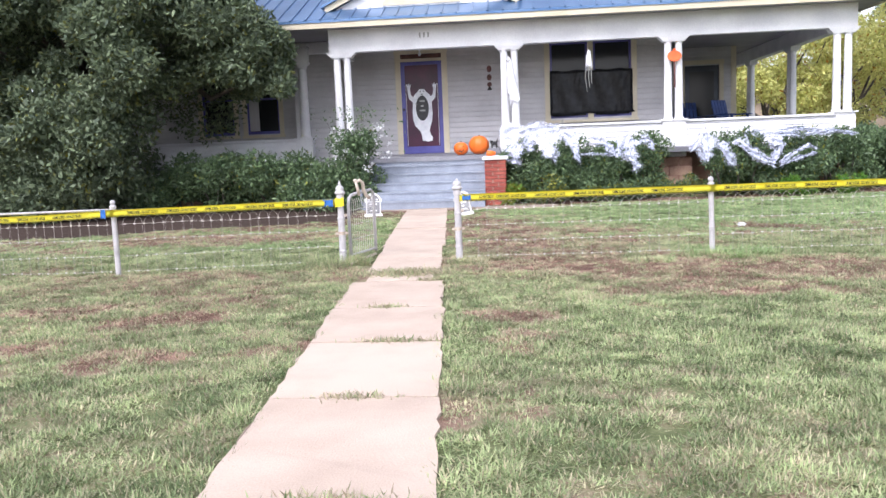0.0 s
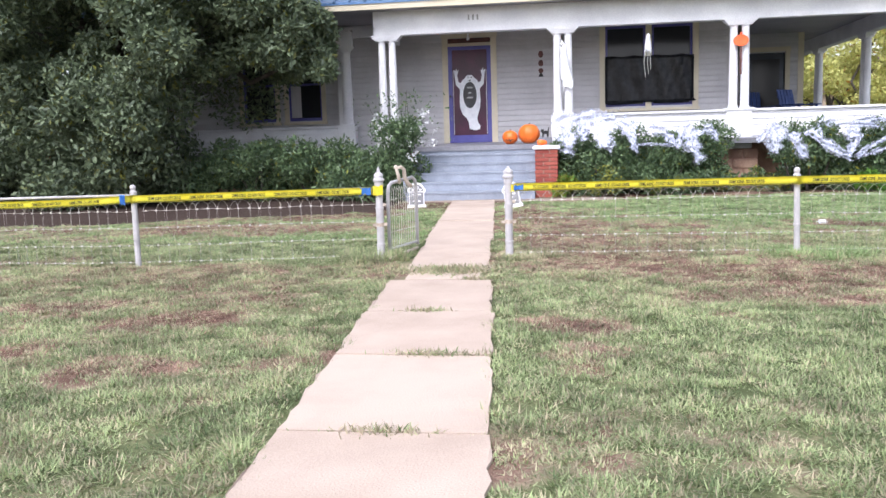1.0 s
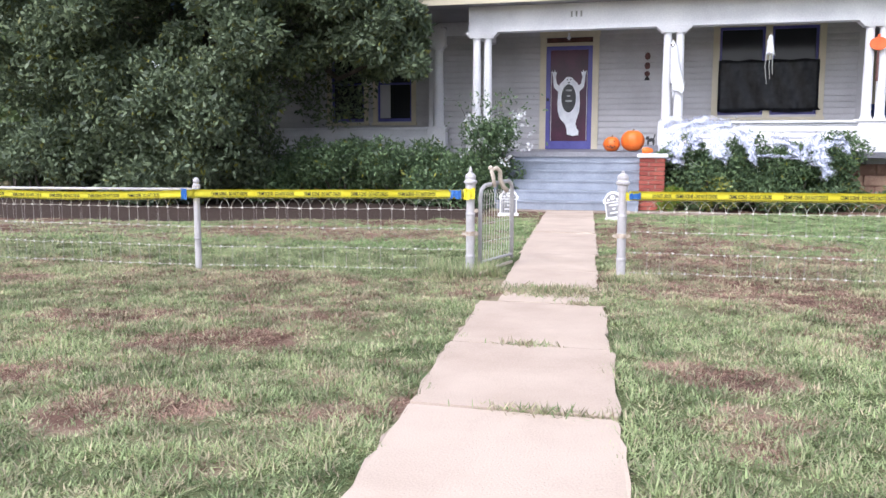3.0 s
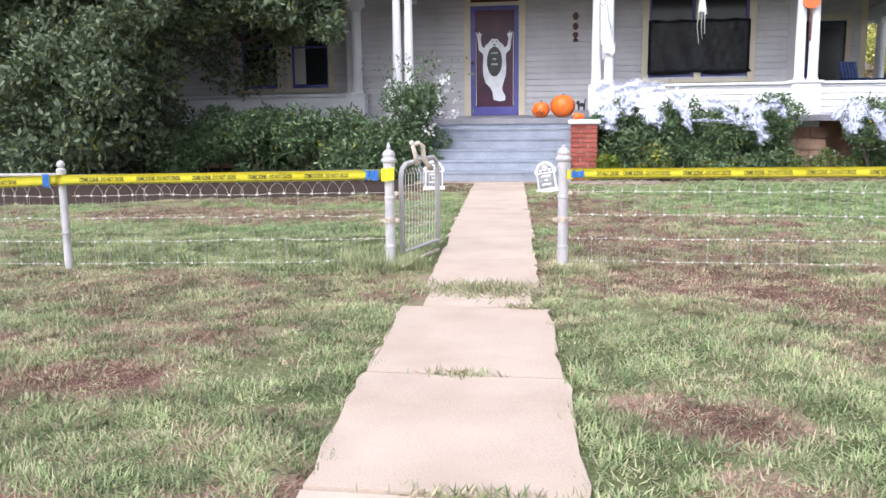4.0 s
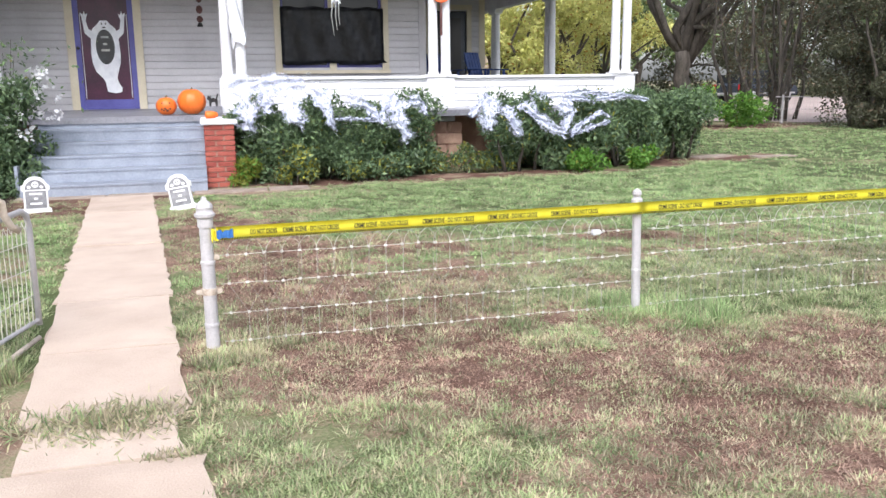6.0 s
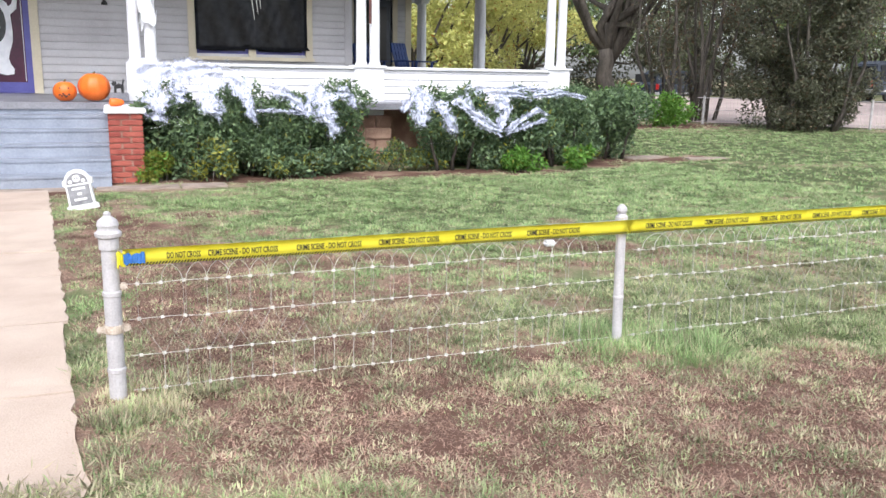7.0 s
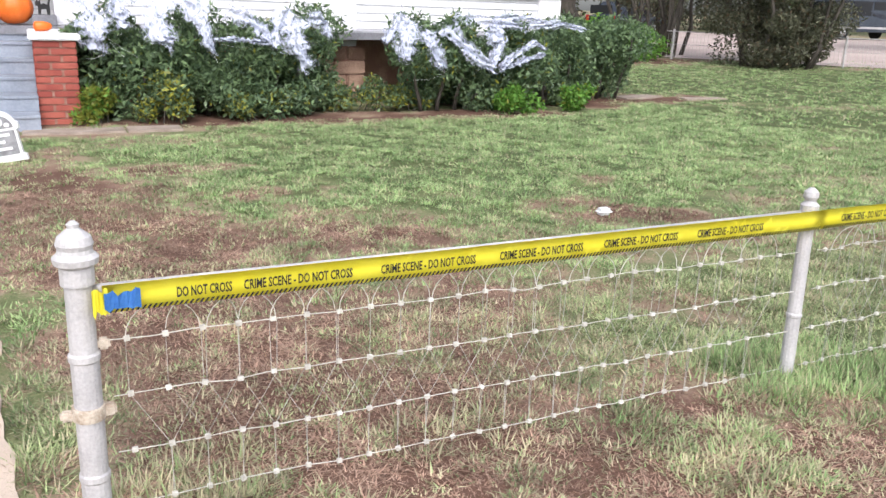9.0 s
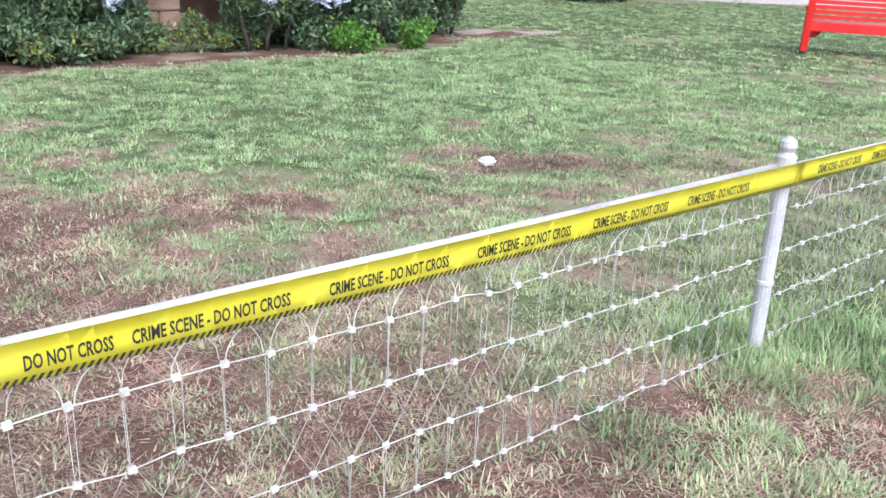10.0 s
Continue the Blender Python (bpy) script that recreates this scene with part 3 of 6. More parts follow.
blades("thatch", "brown dead thatch lying on bare soil", 820000, (-5.0, 5.5, -4.0, 4.0), 17, (0.014, 0.050), 0.0052, 0.0, 0.0, 0.6, lambda x, y: dryness(x, y) > 0.34 + 0.30 * vnoise(x, y, 0.07, 3), THATCH, spread=0.06)
blades("weed_tufts", "small green weeds growing through the dead thatch", 110000, (0.2, 6.0, -2.0, 2.2), 21, (0.018, 0.05), 0.0065, 0.8, 0.0, -0.9, lambda x, y: 0.55 * vnoise(x, y, 0.16, 14) + 0.45 * vnoise(x, y, 0.45, 15) > 0.53)
path = thing("pavement", "pale concrete garden path of worn uneven slabs", "path", kind="structure")
JOINTS = (-13.5, -12.4, -11.3, -10.2, -9.12, -8.02, -6.92, -5.82, -4.72, -3.62, -2.59, -1.42, -0.98, 0.03, 1.15, 2.3, 3.15, 4.05, 5.2, 6.62)


def slab(y0, y1, seed, half=0.375, z=0.016, tilt=0.004):
    rng = np.random.default_rng(seed)
    bm = bmesh.new()
    k = max(4, int((y1 - y0) / 0.09))
    g = 0.010
    shift = 0.015 if y1 < -1.0 else 0.0
    left = [(path_x(y) - half - shift + rng.normal() * 0.008, y) for y in np.linspace(y0 + g, y1 - g, k)]
    right = [(path_x(y) + half - shift + rng.normal() * 0.008, y) for y in np.linspace(y1 - g, y0 + g, k)]
    ring = left[::-1] + [(x, y) for x, y in right[::-1]]
    dz = rng.normal() * tilt
    top = [bm.verts.new((x, y, z + dz + 0.003 * rng.normal())) for x, y in ring]
    low = [bm.verts.new((x, y, -0.06)) for x, y in ring]
    bm.faces.new(top)
    for a in range(len(ring)):
        b = (a + 1) % len(ring)
        bm.faces.new((top[a], low[a], low[b], top[b]))
    bmesh.ops.recalc_face_normals(bm, faces=bm.faces)
    return bm


for i, (a, b) in enumerate(zip(JOINTS, JOINTS[1:])):
    if b - a > 0.1:
        part("slab", slab(a, b, 40 + i, 0.36 if b > 1.2 else (0.335 if b > -0.9 else (0.29 if b > -1.3 else 0.388))), CONCRETE, path)
for i, (x0, x1) in enumerate(((-2.3, -1.25), (-1.23, -0.2), (-0.18, 0.75), (0.77, 1.3))):
    part("slab", box(x0, x1, 6.62, 6.95, -0.05, 0.014 + 0.003 * (i % 2), 0.008), DIRTSLAB, path)
# Grass that has grown in the joints.
for i, (jy, dx, wd) in enumerate(((-4.72, -0.02, 0.18), (-3.62, 0.12, 0.2), (-2.59, -0.02, 0.14), (-1.0, 0.03, 0.34), (-1.42, 0.26, 0.12), (-5.82, 0.05, 0.2))):
    rng = np.random.default_rng(300 + i)
    n = int(3200 * wd) if jy != -1.0 else 3600
    x = path_x(jy) + dx + rng.normal(size=n) * wd * 0.6
    y = jy + rng.normal(size=n) * (0.022 if jy != -1.0 else 0.10)
    p = np.stack([x, y, np.full(n, 0.005)], 1)
    v, f, rnd, dd = leaf_cloud(rng, p, 0.045 if jy != -1.0 else 0.055, 0.4, -0.15, 0.8, 0.12)
    tagged(new("joint_grass", mesh_of("joint_grass", v, f, GRASS, rnd=rnd, dead=dd)), "dry grass tuft growing in a slab joint", "grass", kind="stuff")

# ---- the house ----
house = thing("house", "pale clapboard house with white wraparound porch and blue metal roof", "house")
WALL, DEEP, LEFT = 10.69, 14.5, 11.2


def clapboards(parent, spans, z0, z1, plane, mat, step=0.114, axis="x", face=-1):
    """Lapped boards, each one a wedge, along x (or y) between the ends in spans(z)."""
    made = {}
    z = z0
    while z < z1 - 0.02:
        h = min(step, z1 - z)
        for a, b in spans(z + h / 2):
            key = (round(b - a, 3), round(h, 3))
            if key not in made:
                bm = bmesh.new()
                n = [(-0.026, 0.005), (-0.024, h * 0.3), (-0.006, h), (0.004, h), (0.004, 0.0), (-0.004, 0.0)]
                ends = [[bm.verts.new((s * (b - a) / 2, d, zz)) for d, zz in n] for s in (-1, 1)]
                for k in range(len(n)):
                    bm.faces.new((ends[0][k], ends[0][(k + 1) % len(n)], ends[1][(k + 1) % len(n)], ends[1][k]))
                bm.faces.new(ends[0][::-1])
                bm.faces.new(ends[1])
                bmesh.ops.recalc_face_normals(bm, faces=bm.faces)
                me = bpy.data.meshes.new("clapboard")
                bm.to_mesh(me)
                bm.free()
                me.materials.append(mat)
                made[key] = me
            if axis == "x":
                m = pose((a + b) / 2, plane, z)
            else:
                m = pose(plane, (a + b) / 2, z, 0, 0, 90 if face > 0 else -90)
            piece("clapboard", made[key], parent, m)
        z += step


def wall(name, x0, x1, y, z0, z1, holes=(), thick=0.16, mat=None, boards=True, bz=None):
    """A wall facing the street, with openings through it: holes as (x0, x1, z0, z1)."""
    bm = bmesh.new()
    xs = sorted({x0, x1, *(h[0] for h in holes), *(h[1] for h in holes)})
    for a, b in zip(xs, xs[1:]):
        inside = [h for h in holes if h[0] <= a and h[1] >= b]
        lo = z0
        for h in sorted(inside, key=lambda q: q[2]):
            if h[2] > lo:
                box(a, b, y, y + thick, lo, h[2], bm=bm)
            lo = h[3]
        if lo < z1:
            box(a, b, y, y + thick, lo, z1, bm=bm)
    ob = part(name, bm, mat or SIDING, house)

    def spans(z):
        out, a = [], x0
        for h in sorted((h for h in holes if h[2] - 0.0 < z < h[3]), key=lambda q: q[0]):
            out.append((a, h[0]))
            a = h[1]
        return out + [(a, x1)]

    if boards:
        clapboards(ob, spans, z0, z1, y, SIDING)
    return ob


DOOR = (-1.95, -1.03, 0.98, 3.03)
WIN = (1.37, 3.14, 1.60, 3.30)
wall("front_wall", -4.32, 3.92, WALL, 0.62, 3.42, [(DOOR[0] - 0.02, DOOR[1] + 0.02, 0.62, 3.24), WIN])
part("door_fill", box(DOOR[0] - 0.02, DOOR[1] + 0.02, WALL + 0.02, WALL + 0.16, 0.62, 0.97), SIDING, house)
wall("deep_wall", 3.92, 6.30, DEEP, 0.9, 3.42, [(5.02, 5.90, 0.9, 2.98)])
wall("left_wall", -9.6, -4.32, LEFT, 0.9, 3.42, [(-6.78, -6.02, 1.56, 3.0), (-5.71, -4.93, 1.56, 3.0)])
bm = box(3.76, 3.92, WALL + 0.16, DEEP, 0.9, 3.42)
side_wall = part("side_wall", bm, SIDING, house)
clapboards(side_wall, lambda z: [(WALL + 0.1, DEEP)], 0.9, 3.42, 3.92, SIDING, axis="y", face=1)
part("side_wall", box(6.14, 6.30, DEEP + 0.16, 20.0, 0.9, 3.42), SIDING, house)
part("side_wall", box(-4.48, -4.32, WALL + 0.16, LEFT, 0.62, 3.42), SIDING, house)
part("corner_board", box(3.82, 3.955, WALL - 0.028, WALL, 0.62, 3.42, 0.004), SIDING, house)
part("corner_board", box(-4.40, -4.30, WALL - 0.03, WALL, 0.62, 3.42, 0.004), WHITE, house)
part("corner_board", box(6.20, 6.34, DEEP - 0.03, DEEP, 0.9, 3.42, 0.004), CREAM, house)
part("foundation", box(-9.6, -3.2, LEFT - 0.75, LEFT + 0.1, -0.1, 0.62), STONE, house)
part("foundation", box(-3.0, 7.0, 9.12, 9.35, -0.1, 0.86), STONE, house)
part("foundation", box(6.8, 6.98, 9.35, 19.0, -0.1, 0.86), STONE, house)
part("back_wall", box(-9.6, 6.3, 19.9, 20.0, 0.0, 3.42), SIDING, house)
part("back_wall", box(-9.6, -9.5, LEFT, 20.0, 0.0, 3.42), SIDING, house)


def ramp_floor(name, x0, x1, y0, y1, za, zb, t, mat):
    """A porch floor that falls a little to the front."""
    bm = box(x0, x1, y0, y1, za - t, za)
    for v in bm.verts:
        if v.co.y < (y0 + y1) / 2:
            v.co.z -= za - zb
    return part(name, bm, mat, house)


ramp_floor("porch_floor", -3.2, 7.2, 8.42, WALL, 0.985, 0.935, 0.09, FLOORPAINT)
part("porch_floor", box(3.92, 7.2, WALL, 19.0, 0.9, 0.985), FLOORPAINT, house)
part("porch_floor", box(-9.6, -4.32, 10.3, LEFT, 0.78, 0.88), FLOORPAINT, house)
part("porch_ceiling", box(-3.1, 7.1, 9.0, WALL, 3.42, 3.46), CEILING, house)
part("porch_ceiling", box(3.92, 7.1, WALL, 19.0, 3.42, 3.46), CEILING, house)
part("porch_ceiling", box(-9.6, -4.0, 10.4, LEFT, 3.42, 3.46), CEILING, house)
part("porch_beam", box(-3.16, 7.2, 8.84, 9.06, 3.10, 3.56, 0.006), WHITE, house)
part("porch_beam", box(6.96, 7.18, 9.06, 19.0, 3.10, 3.56, 0.006), WHITE, house)
part("porch_beam", box(-3.16, -2.98, 9.06, WALL - 0.02, 3.10, 3.56, 0.006), WHITE, house)
part("porch_beam", box(-9.6, -4.0, 10.40, 10.58, 3.10, 3.5, 0.006), WHITE, house)

# Rails of boards with a cap, and the pedestal under the middle column.


def rail(x0, x1, y, z0, z1, along="x"):
    if along == "x":
        body = part("rail_wall", box(x0, x1, y + 0.02, y + 0.10, z0, z1 - 0.03), RAILBOARD, house)
        clapboards(body, lambda z: [(x0, x1)], z0, z1 - 0.04, y + 0.02, RAILBOARD, 0.105)
        part("rail_cap", box(x0 - 0.02, x1 + 0.02, y - 0.05, y + 0.16, z1 - 0.03, z1 + 0.012, 0.006), WHITE, house)
    else:
        body = part("rail_wall", box(y - 0.10, y - 0.02, x0, x1, z0, z1 - 0.03), RAILBOARD, house)
        clapboards(body, lambda z: [(x0, x1)], z0, z1 - 0.04, y - 0.02, RAILBOARD, 0.105, "y", 1)
        part("rail_cap", box(y - 0.16, y + 0.05, x0, x1, z1 - 0.03, z1 + 0.012, 0.006), WHITE, house)


rail(0.28, 3.50, 8.90, 0.86, 1.46)
rail(3.96, 7.16, 8.90, 0.86, 1.46)
rail(9.08, 19.0, 7.18, 0.86, 1.46, "y")
rail(-9.6, -4.05, 10.44, 0.72, 1.42)
part("pedestal", box(3.50, 3.96, 8.86, 9.06, 0.74, 1.45, 0.006), WHITE, house)
part("pedestal_cap", box(3.46, 4.0, 8.83, 9.08, 1.45, 1.49, 0.006), WHITE, house)
part("pedestal", box(0.26, 0.74, 8.862, 9.06, 0.86, 1.45, 0.006), WHITE, house)
part("pedestal", box(-3.2, -2.66, 8.86, 9.06, 0.93, 1.36, 0.006), WHITE, house)
part("pedestal", box(6.82, 7.2, 8.86, 9.06, 0.86, 1.44, 0.006), WHITE, house)
part("pedestal_cap", box(6.76, 7.24, 8.82, 9.1, 1.473, 1.50, 0.006), WHITE, house)
part("pedestal", box(-4.36, -3.98, 10.36, 10.62, 0.60, 1.40, 0.006), WHITE, house)
part("pedestal_cap", box(-4.40, -3.94, 10.32, 10.66, 1.40, 1.44, 0.006), WHITE, house)


def column(cx, cy, z0, z1, spread=0.105, along="x", w=0.079, single=False):
    """Two slender tapered shafts under one shared capital."""
    wide = spread + 0.20 if not single else 0.17
    deep = 0.105
    bm = bmesh.new()
    prof = [(wide - 0.09, deep - 0.02, z1 - 0.0), (wide - 0.075, deep - 0.01, z1 + 0.03), (wide - 0.02, deep, z1 + 0.075), (wide, deep, z1 + 0.115)]
    rings = []
    for a, b, z in prof:
        q = [(-a, -b), (a, -b), (a, b), (-a, b)]
        rings.append([bm.verts.new((cx + (u if along == "x" else v), cy + (v if along == "x" else u), z)) for u, v in q])
    for r, s in zip(rings, rings[1:]):
        for k in range(4):
            bm.faces.new((r[k], r[(k + 1) % 4], s[(k + 1) % 4], s[k]))
    bm.faces.new(rings[0][::-1])
    bm.faces.new(rings[-1])
    bmesh.ops.recalc_face_normals(bm, faces=bm.faces)
    cap = part("column", bm, WHITE, house)
    for s in ((-1, 1) if not single else (0,)):
        x, y = (cx + s * spread, cy) if along == "x" else (cx, cy + s * spread)
        sh = lathe([(w * 1.18, z0), (w * 1.18, z0 + 0.03), (w, z0 + 0.045), (w * 0.99, z0 + (z1 - z0) * 0.4), (w * 0.86, z1 - 0.03), (w * 1.02, z1 - 0.02), (w * 1.02, z1)], 18, None, Matrix.Translation((x, y, 0)))
        part("shaft", sh, WHITE, cap, smooth=False)


column(-2.92, 8.95, 1.36, 3.0)
column(0.49, 8.95, 1.47, 3.0)
column(3.73, 8.95, 1.49, 3.0)
column(6.96, 8.95, 1.50, 3.0)
column(7.06, 12.33, 1.47, 3.0, along="y")
column(7.06, 15.8, 1.47, 3.0, along="y")
column(-4.15, 10.48, 1.44, 3.0, single=True, w=0.11)

# Roof: two planes with raised ribs, fascia, and the small gable over the steps.
EAVE_Y, EAVE_Z, PITCH = 8.38, 3.70, 0.42
RIDGE = 15.0


def roof_z(y):
    return EAVE_Z + (y - EAVE_Y) * PITCH


bm = bmesh.new()
for y0, y1 in ((EAVE_Y, RIDGE),):
    q = [(-9.9, y0, roof_z(y0)), (7.75, y0, roof_z(y0)), (7.75, y1, roof_z(y1)), (-9.9, y1, roof_z(y1))]
    lo = [bm.verts.new((x, y, z - 0.05)) for x, y, z in q]
    hi = [bm.verts.new(p) for p in q]
    bm.faces.new(hi)
    bm.faces.new(lo[::-1])
    for k in range(4):
        bm.faces.new((lo[k], lo[(k + 1) % 4], hi[(k + 1) % 4], hi[k]))
back = [(-9.9, RIDGE, roof_z(RIDGE)), (7.75, RIDGE, roof_z(RIDGE)), (7.75, 21.0, roof_z(RIDGE) - 2.5), (-9.9, 21.0, roof_z(RIDGE) - 2.5)]
bm.faces.new([bm.verts.new(p) for p in back])
bmesh.ops.recalc_face_normals(bm, faces=bm.faces)
roof = part("roof", bm, BLUEMETAL, house)
rib = bmesh.new()
ln = math.hypot(RIDGE - EAVE_Y, (RIDGE - EAVE_Y) * PITCH)
box(-0.018, 0.018, 0, ln, -0.001, 0.022, bm=rib)
rib_mesh = bpy.data.meshes.new("rib")
rib.to_mesh(rib_mesh)
rib.free()
rib_mesh.materials.append(BLUEMETAL)
x = -9.8
while x < 7.75:
    piece("rib", rib_mesh, roof, pose(x, EAVE_Y - 0.02, EAVE_Z - 0.006, math.degrees(math.atan(PITCH))))
    x += 0.3
part("fascia", box(-9.9, 7.72, EAVE_Y + 0.02, EAVE_Y + 0.05, 3.54, 3.655, 0.003), CREAM, house)
part("fascia", box(7.66, 7.70, EAVE_Y + 0.06, 20.0, 3.53, 3.65), CREAM, house)
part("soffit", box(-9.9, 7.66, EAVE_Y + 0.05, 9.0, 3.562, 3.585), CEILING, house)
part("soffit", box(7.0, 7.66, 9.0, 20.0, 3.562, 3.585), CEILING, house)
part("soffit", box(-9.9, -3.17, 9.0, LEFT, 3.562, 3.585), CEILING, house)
part("frieze", box(-9.6, -3.2, WALL - 0.1, WALL - 0.05, 3.3, 3.56), WHITE, house)
GC, GW, GY = -1.25, 1.75, 9.05
gz = roof_z(GY)
part("gable_wall", plate([(GC - GW, gz - 0.2), (GC + GW, gz - 0.2), (GC + GW, gz + 0.02), (GC, gz + GW * 0.46), (GC - GW, gz + 0.02)], GY, GY + 0.1), WHITE, house)
for s in (-1, 1):
    bm = plate([(GC, gz + GW * 0.46 + 0.02), (GC + s * (GW + 0.22), gz - 0.08), (GC + s * (GW + 0.22), gz + 0.04), (GC, gz + GW * 0.46 + 0.15)], GY - 0.14, GY - 0.10)
    part("gable_rake", bm, CREAM, house)
    bm = plate([(GC, gz + GW * 0.46 + 0.16), (GC + s * (GW + 0.28), gz + 0.02), (GC + s * (GW + 0.28), gz + 0.06), (GC, gz + GW * 0.46 + 0.20)], GY - 0.2, GY + 3.2)
    part("gable_roof", bm, BLUEMETAL, house)
part("gable_arch", plate([(GC - 1.0, gz), (GC + 1.0, gz)] + oval(GC, gz, 1.0, 0.42, 16, 0, math.pi), GY - 0.03, GY - 0.005), WHITE, house)
part("louvre", plate([(GC - 0.8, gz + 0.03), (GC + 0.8, gz + 0.03)] + oval(GC, gz + 0.03, 0.8, 0.3, 16, 0, math.pi)[1:-1], GY - 0.05, GY - 0.031), CREAM, house)

# ---- fence ----
RAIL_Z = 0.641


def finial_post(x, y, h, r, name, label, gate=False, lean=(0, 0), pointed=1.0):
    ob = thing(name, label, "fence post", "posts of the wire fence", at=(x, y, 0))
    ob.rotation_euler = (radians(lean[0]), radians(lean[1]), 0)
    if gate:
        part("shaft", lathe([(r * 1.05, -0.1), (r * 1.03, 0.12), (r * 1.12, 0.125), (r * 1.12, 0.14), (r, 0.145), (r, 0.45), (r * 1.12, 0.455), (r * 1.12, 0.47), (r * 0.96, 0.475), (r * 0.94, h - 0.14)], 18), GALV, ob, smooth=False)
        part("cap", lathe([(r * 1.16, h - 0.15), (r * 1.16, h - 0.105), (r * 1.50, h - 0.097), (r * 1.56, h - 0.082), (r * 1.22, h - 0.072), (r * 1.16, h - 0.062), (r * 1.28, h - 0.05), (r * 1.12, h - 0.032), (r * 0.62, h - 0.018), (r * 0.40, h - 0.012), (r * 0.44, h - 0.002), (r * 0.16, h + 0.014 * pointed)], 18), GALV, ob, "chipped turned finial")
        part("clamp", lathe([(r * 1.18, 0.295), (r * 1.22, 0.30), (r * 1.22, 0.325), (r * 1.18, 0.33)], 14), RUST, ob, "rusted pipe clamp")
        part("lug", box(r * 0.9, r * 1.9, -0.016, 0.016, 0.297, 0.327, 0.006), RUST, ob)
        part("latch_stub", box(-r * 2.0, -r * 0.9, -0.012, 0.012, 0.295, 0.322, 0.006), RUST, ob)
        part("lug", box(r * 0.9, r * 1.8, -0.012, 0.012, 0.475, 0.505, 0.006), RUST, ob)
    else:
        part("shaft", lathe([(r, -0.1), (r, 0.24), (r * 1.12, 0.245), (r * 1.12, 0.255), (r, 0.26), (r * 0.97, h - 0.09)], 14), GALV, ob)
        part("cap", lathe([(r * 1.2, h - 0.09), (r * 1.25, h - 0.06), (r * 0.9, h - 0.052), (r * 0.75, h - 0.045), (r * 1.05, h - 0.03), (r * 0.95, h - 0.012), (r * 0.35, h + 0.002)], 14), GALV, ob, "turned ball finial")
    return ob


POST = {"R0": (0.0, -0.08), "R1": (2.455, -0.085), "R2": (4.9, -0.05), "R3": (7.35, 0.0), "L0": (-1.15, -0.19), "L1": (-3.32, -0.52), "L2": (-5.9, -0.5), "L3": (-8.4, -0.45)}
finial_post(*POST["R0"], 0.80, 0.034, "gate_post", "grey-white painted iron gate post with chipped finial", True, (0, 0), 0.4)
finial_post(*POST["L0"], 0.80, 0.034, "gate_post", "grey-white painted iron gate post with pointed finial", True, (0, 0), 2.2)
for k in ("R1", "R2", "R3", "L1", "L2", "L3"):
    finial_post(*POST[k], 0.735, 0.026, "fence_post", "slim pale iron line post with ball finial", False, (0, -1.2 if k == "R1" else 0))

STRANDS = (0.498, 0.345, 0.187, 0.035)
PITCHX = 0.0925
clamp_bm = box(-0.0075, 0.0075, -0.005, 0.005, -0.006, 0.006)
clamp_mesh = bpy.data.meshes.new("clamp")
clamp_bm.to_mesh(clamp_mesh)
clamp_bm.free()
clamp_mesh.materials.append(WIRE)


def wire_mesh(name, pts, r, mat):
    bm = bmesh.new()
    tube(pts, r, 4, bm)
    me = bpy.data.meshes.new(name)
    bm.to_mesh(me)
    bm.free()
    me.materials.append(mat)
    return me


# One woven picket: a loop that stands on the top strand, and two legs that cross below the second strand.
p_ = PITCHX
loop_mesh = wire_mesh("loop", [(p_ + p_ * math.cos(a), 0.004 * math.cos(a), STRANDS[0] + 0.088 * math.sin(a)) for a in np.linspace(math.pi, 0, 11)], 0.0015, WIRE)
leg_meshes = (wire_mesh("leg", [(0.012 + p_ * 0.9, 0.004, 0.02), (0.008 + p_ * 0.9, 0.004, STRANDS[2]), (0.0, 0.004, STRANDS[1]), (0.0, 0.004, STRANDS[0])], 0.0009, THINWIRE),
              wire_mesh("leg", [(2 * p_, -0.004, STRANDS[0]), (2 * p_, -0.004, STRANDS[1]), (p_ * 1.1 - 0.008, -0.004, STRANDS[2]), (p_ * 1.1 - 0.012, -0.004, 0.02)], 0.0009, THINWIRE))


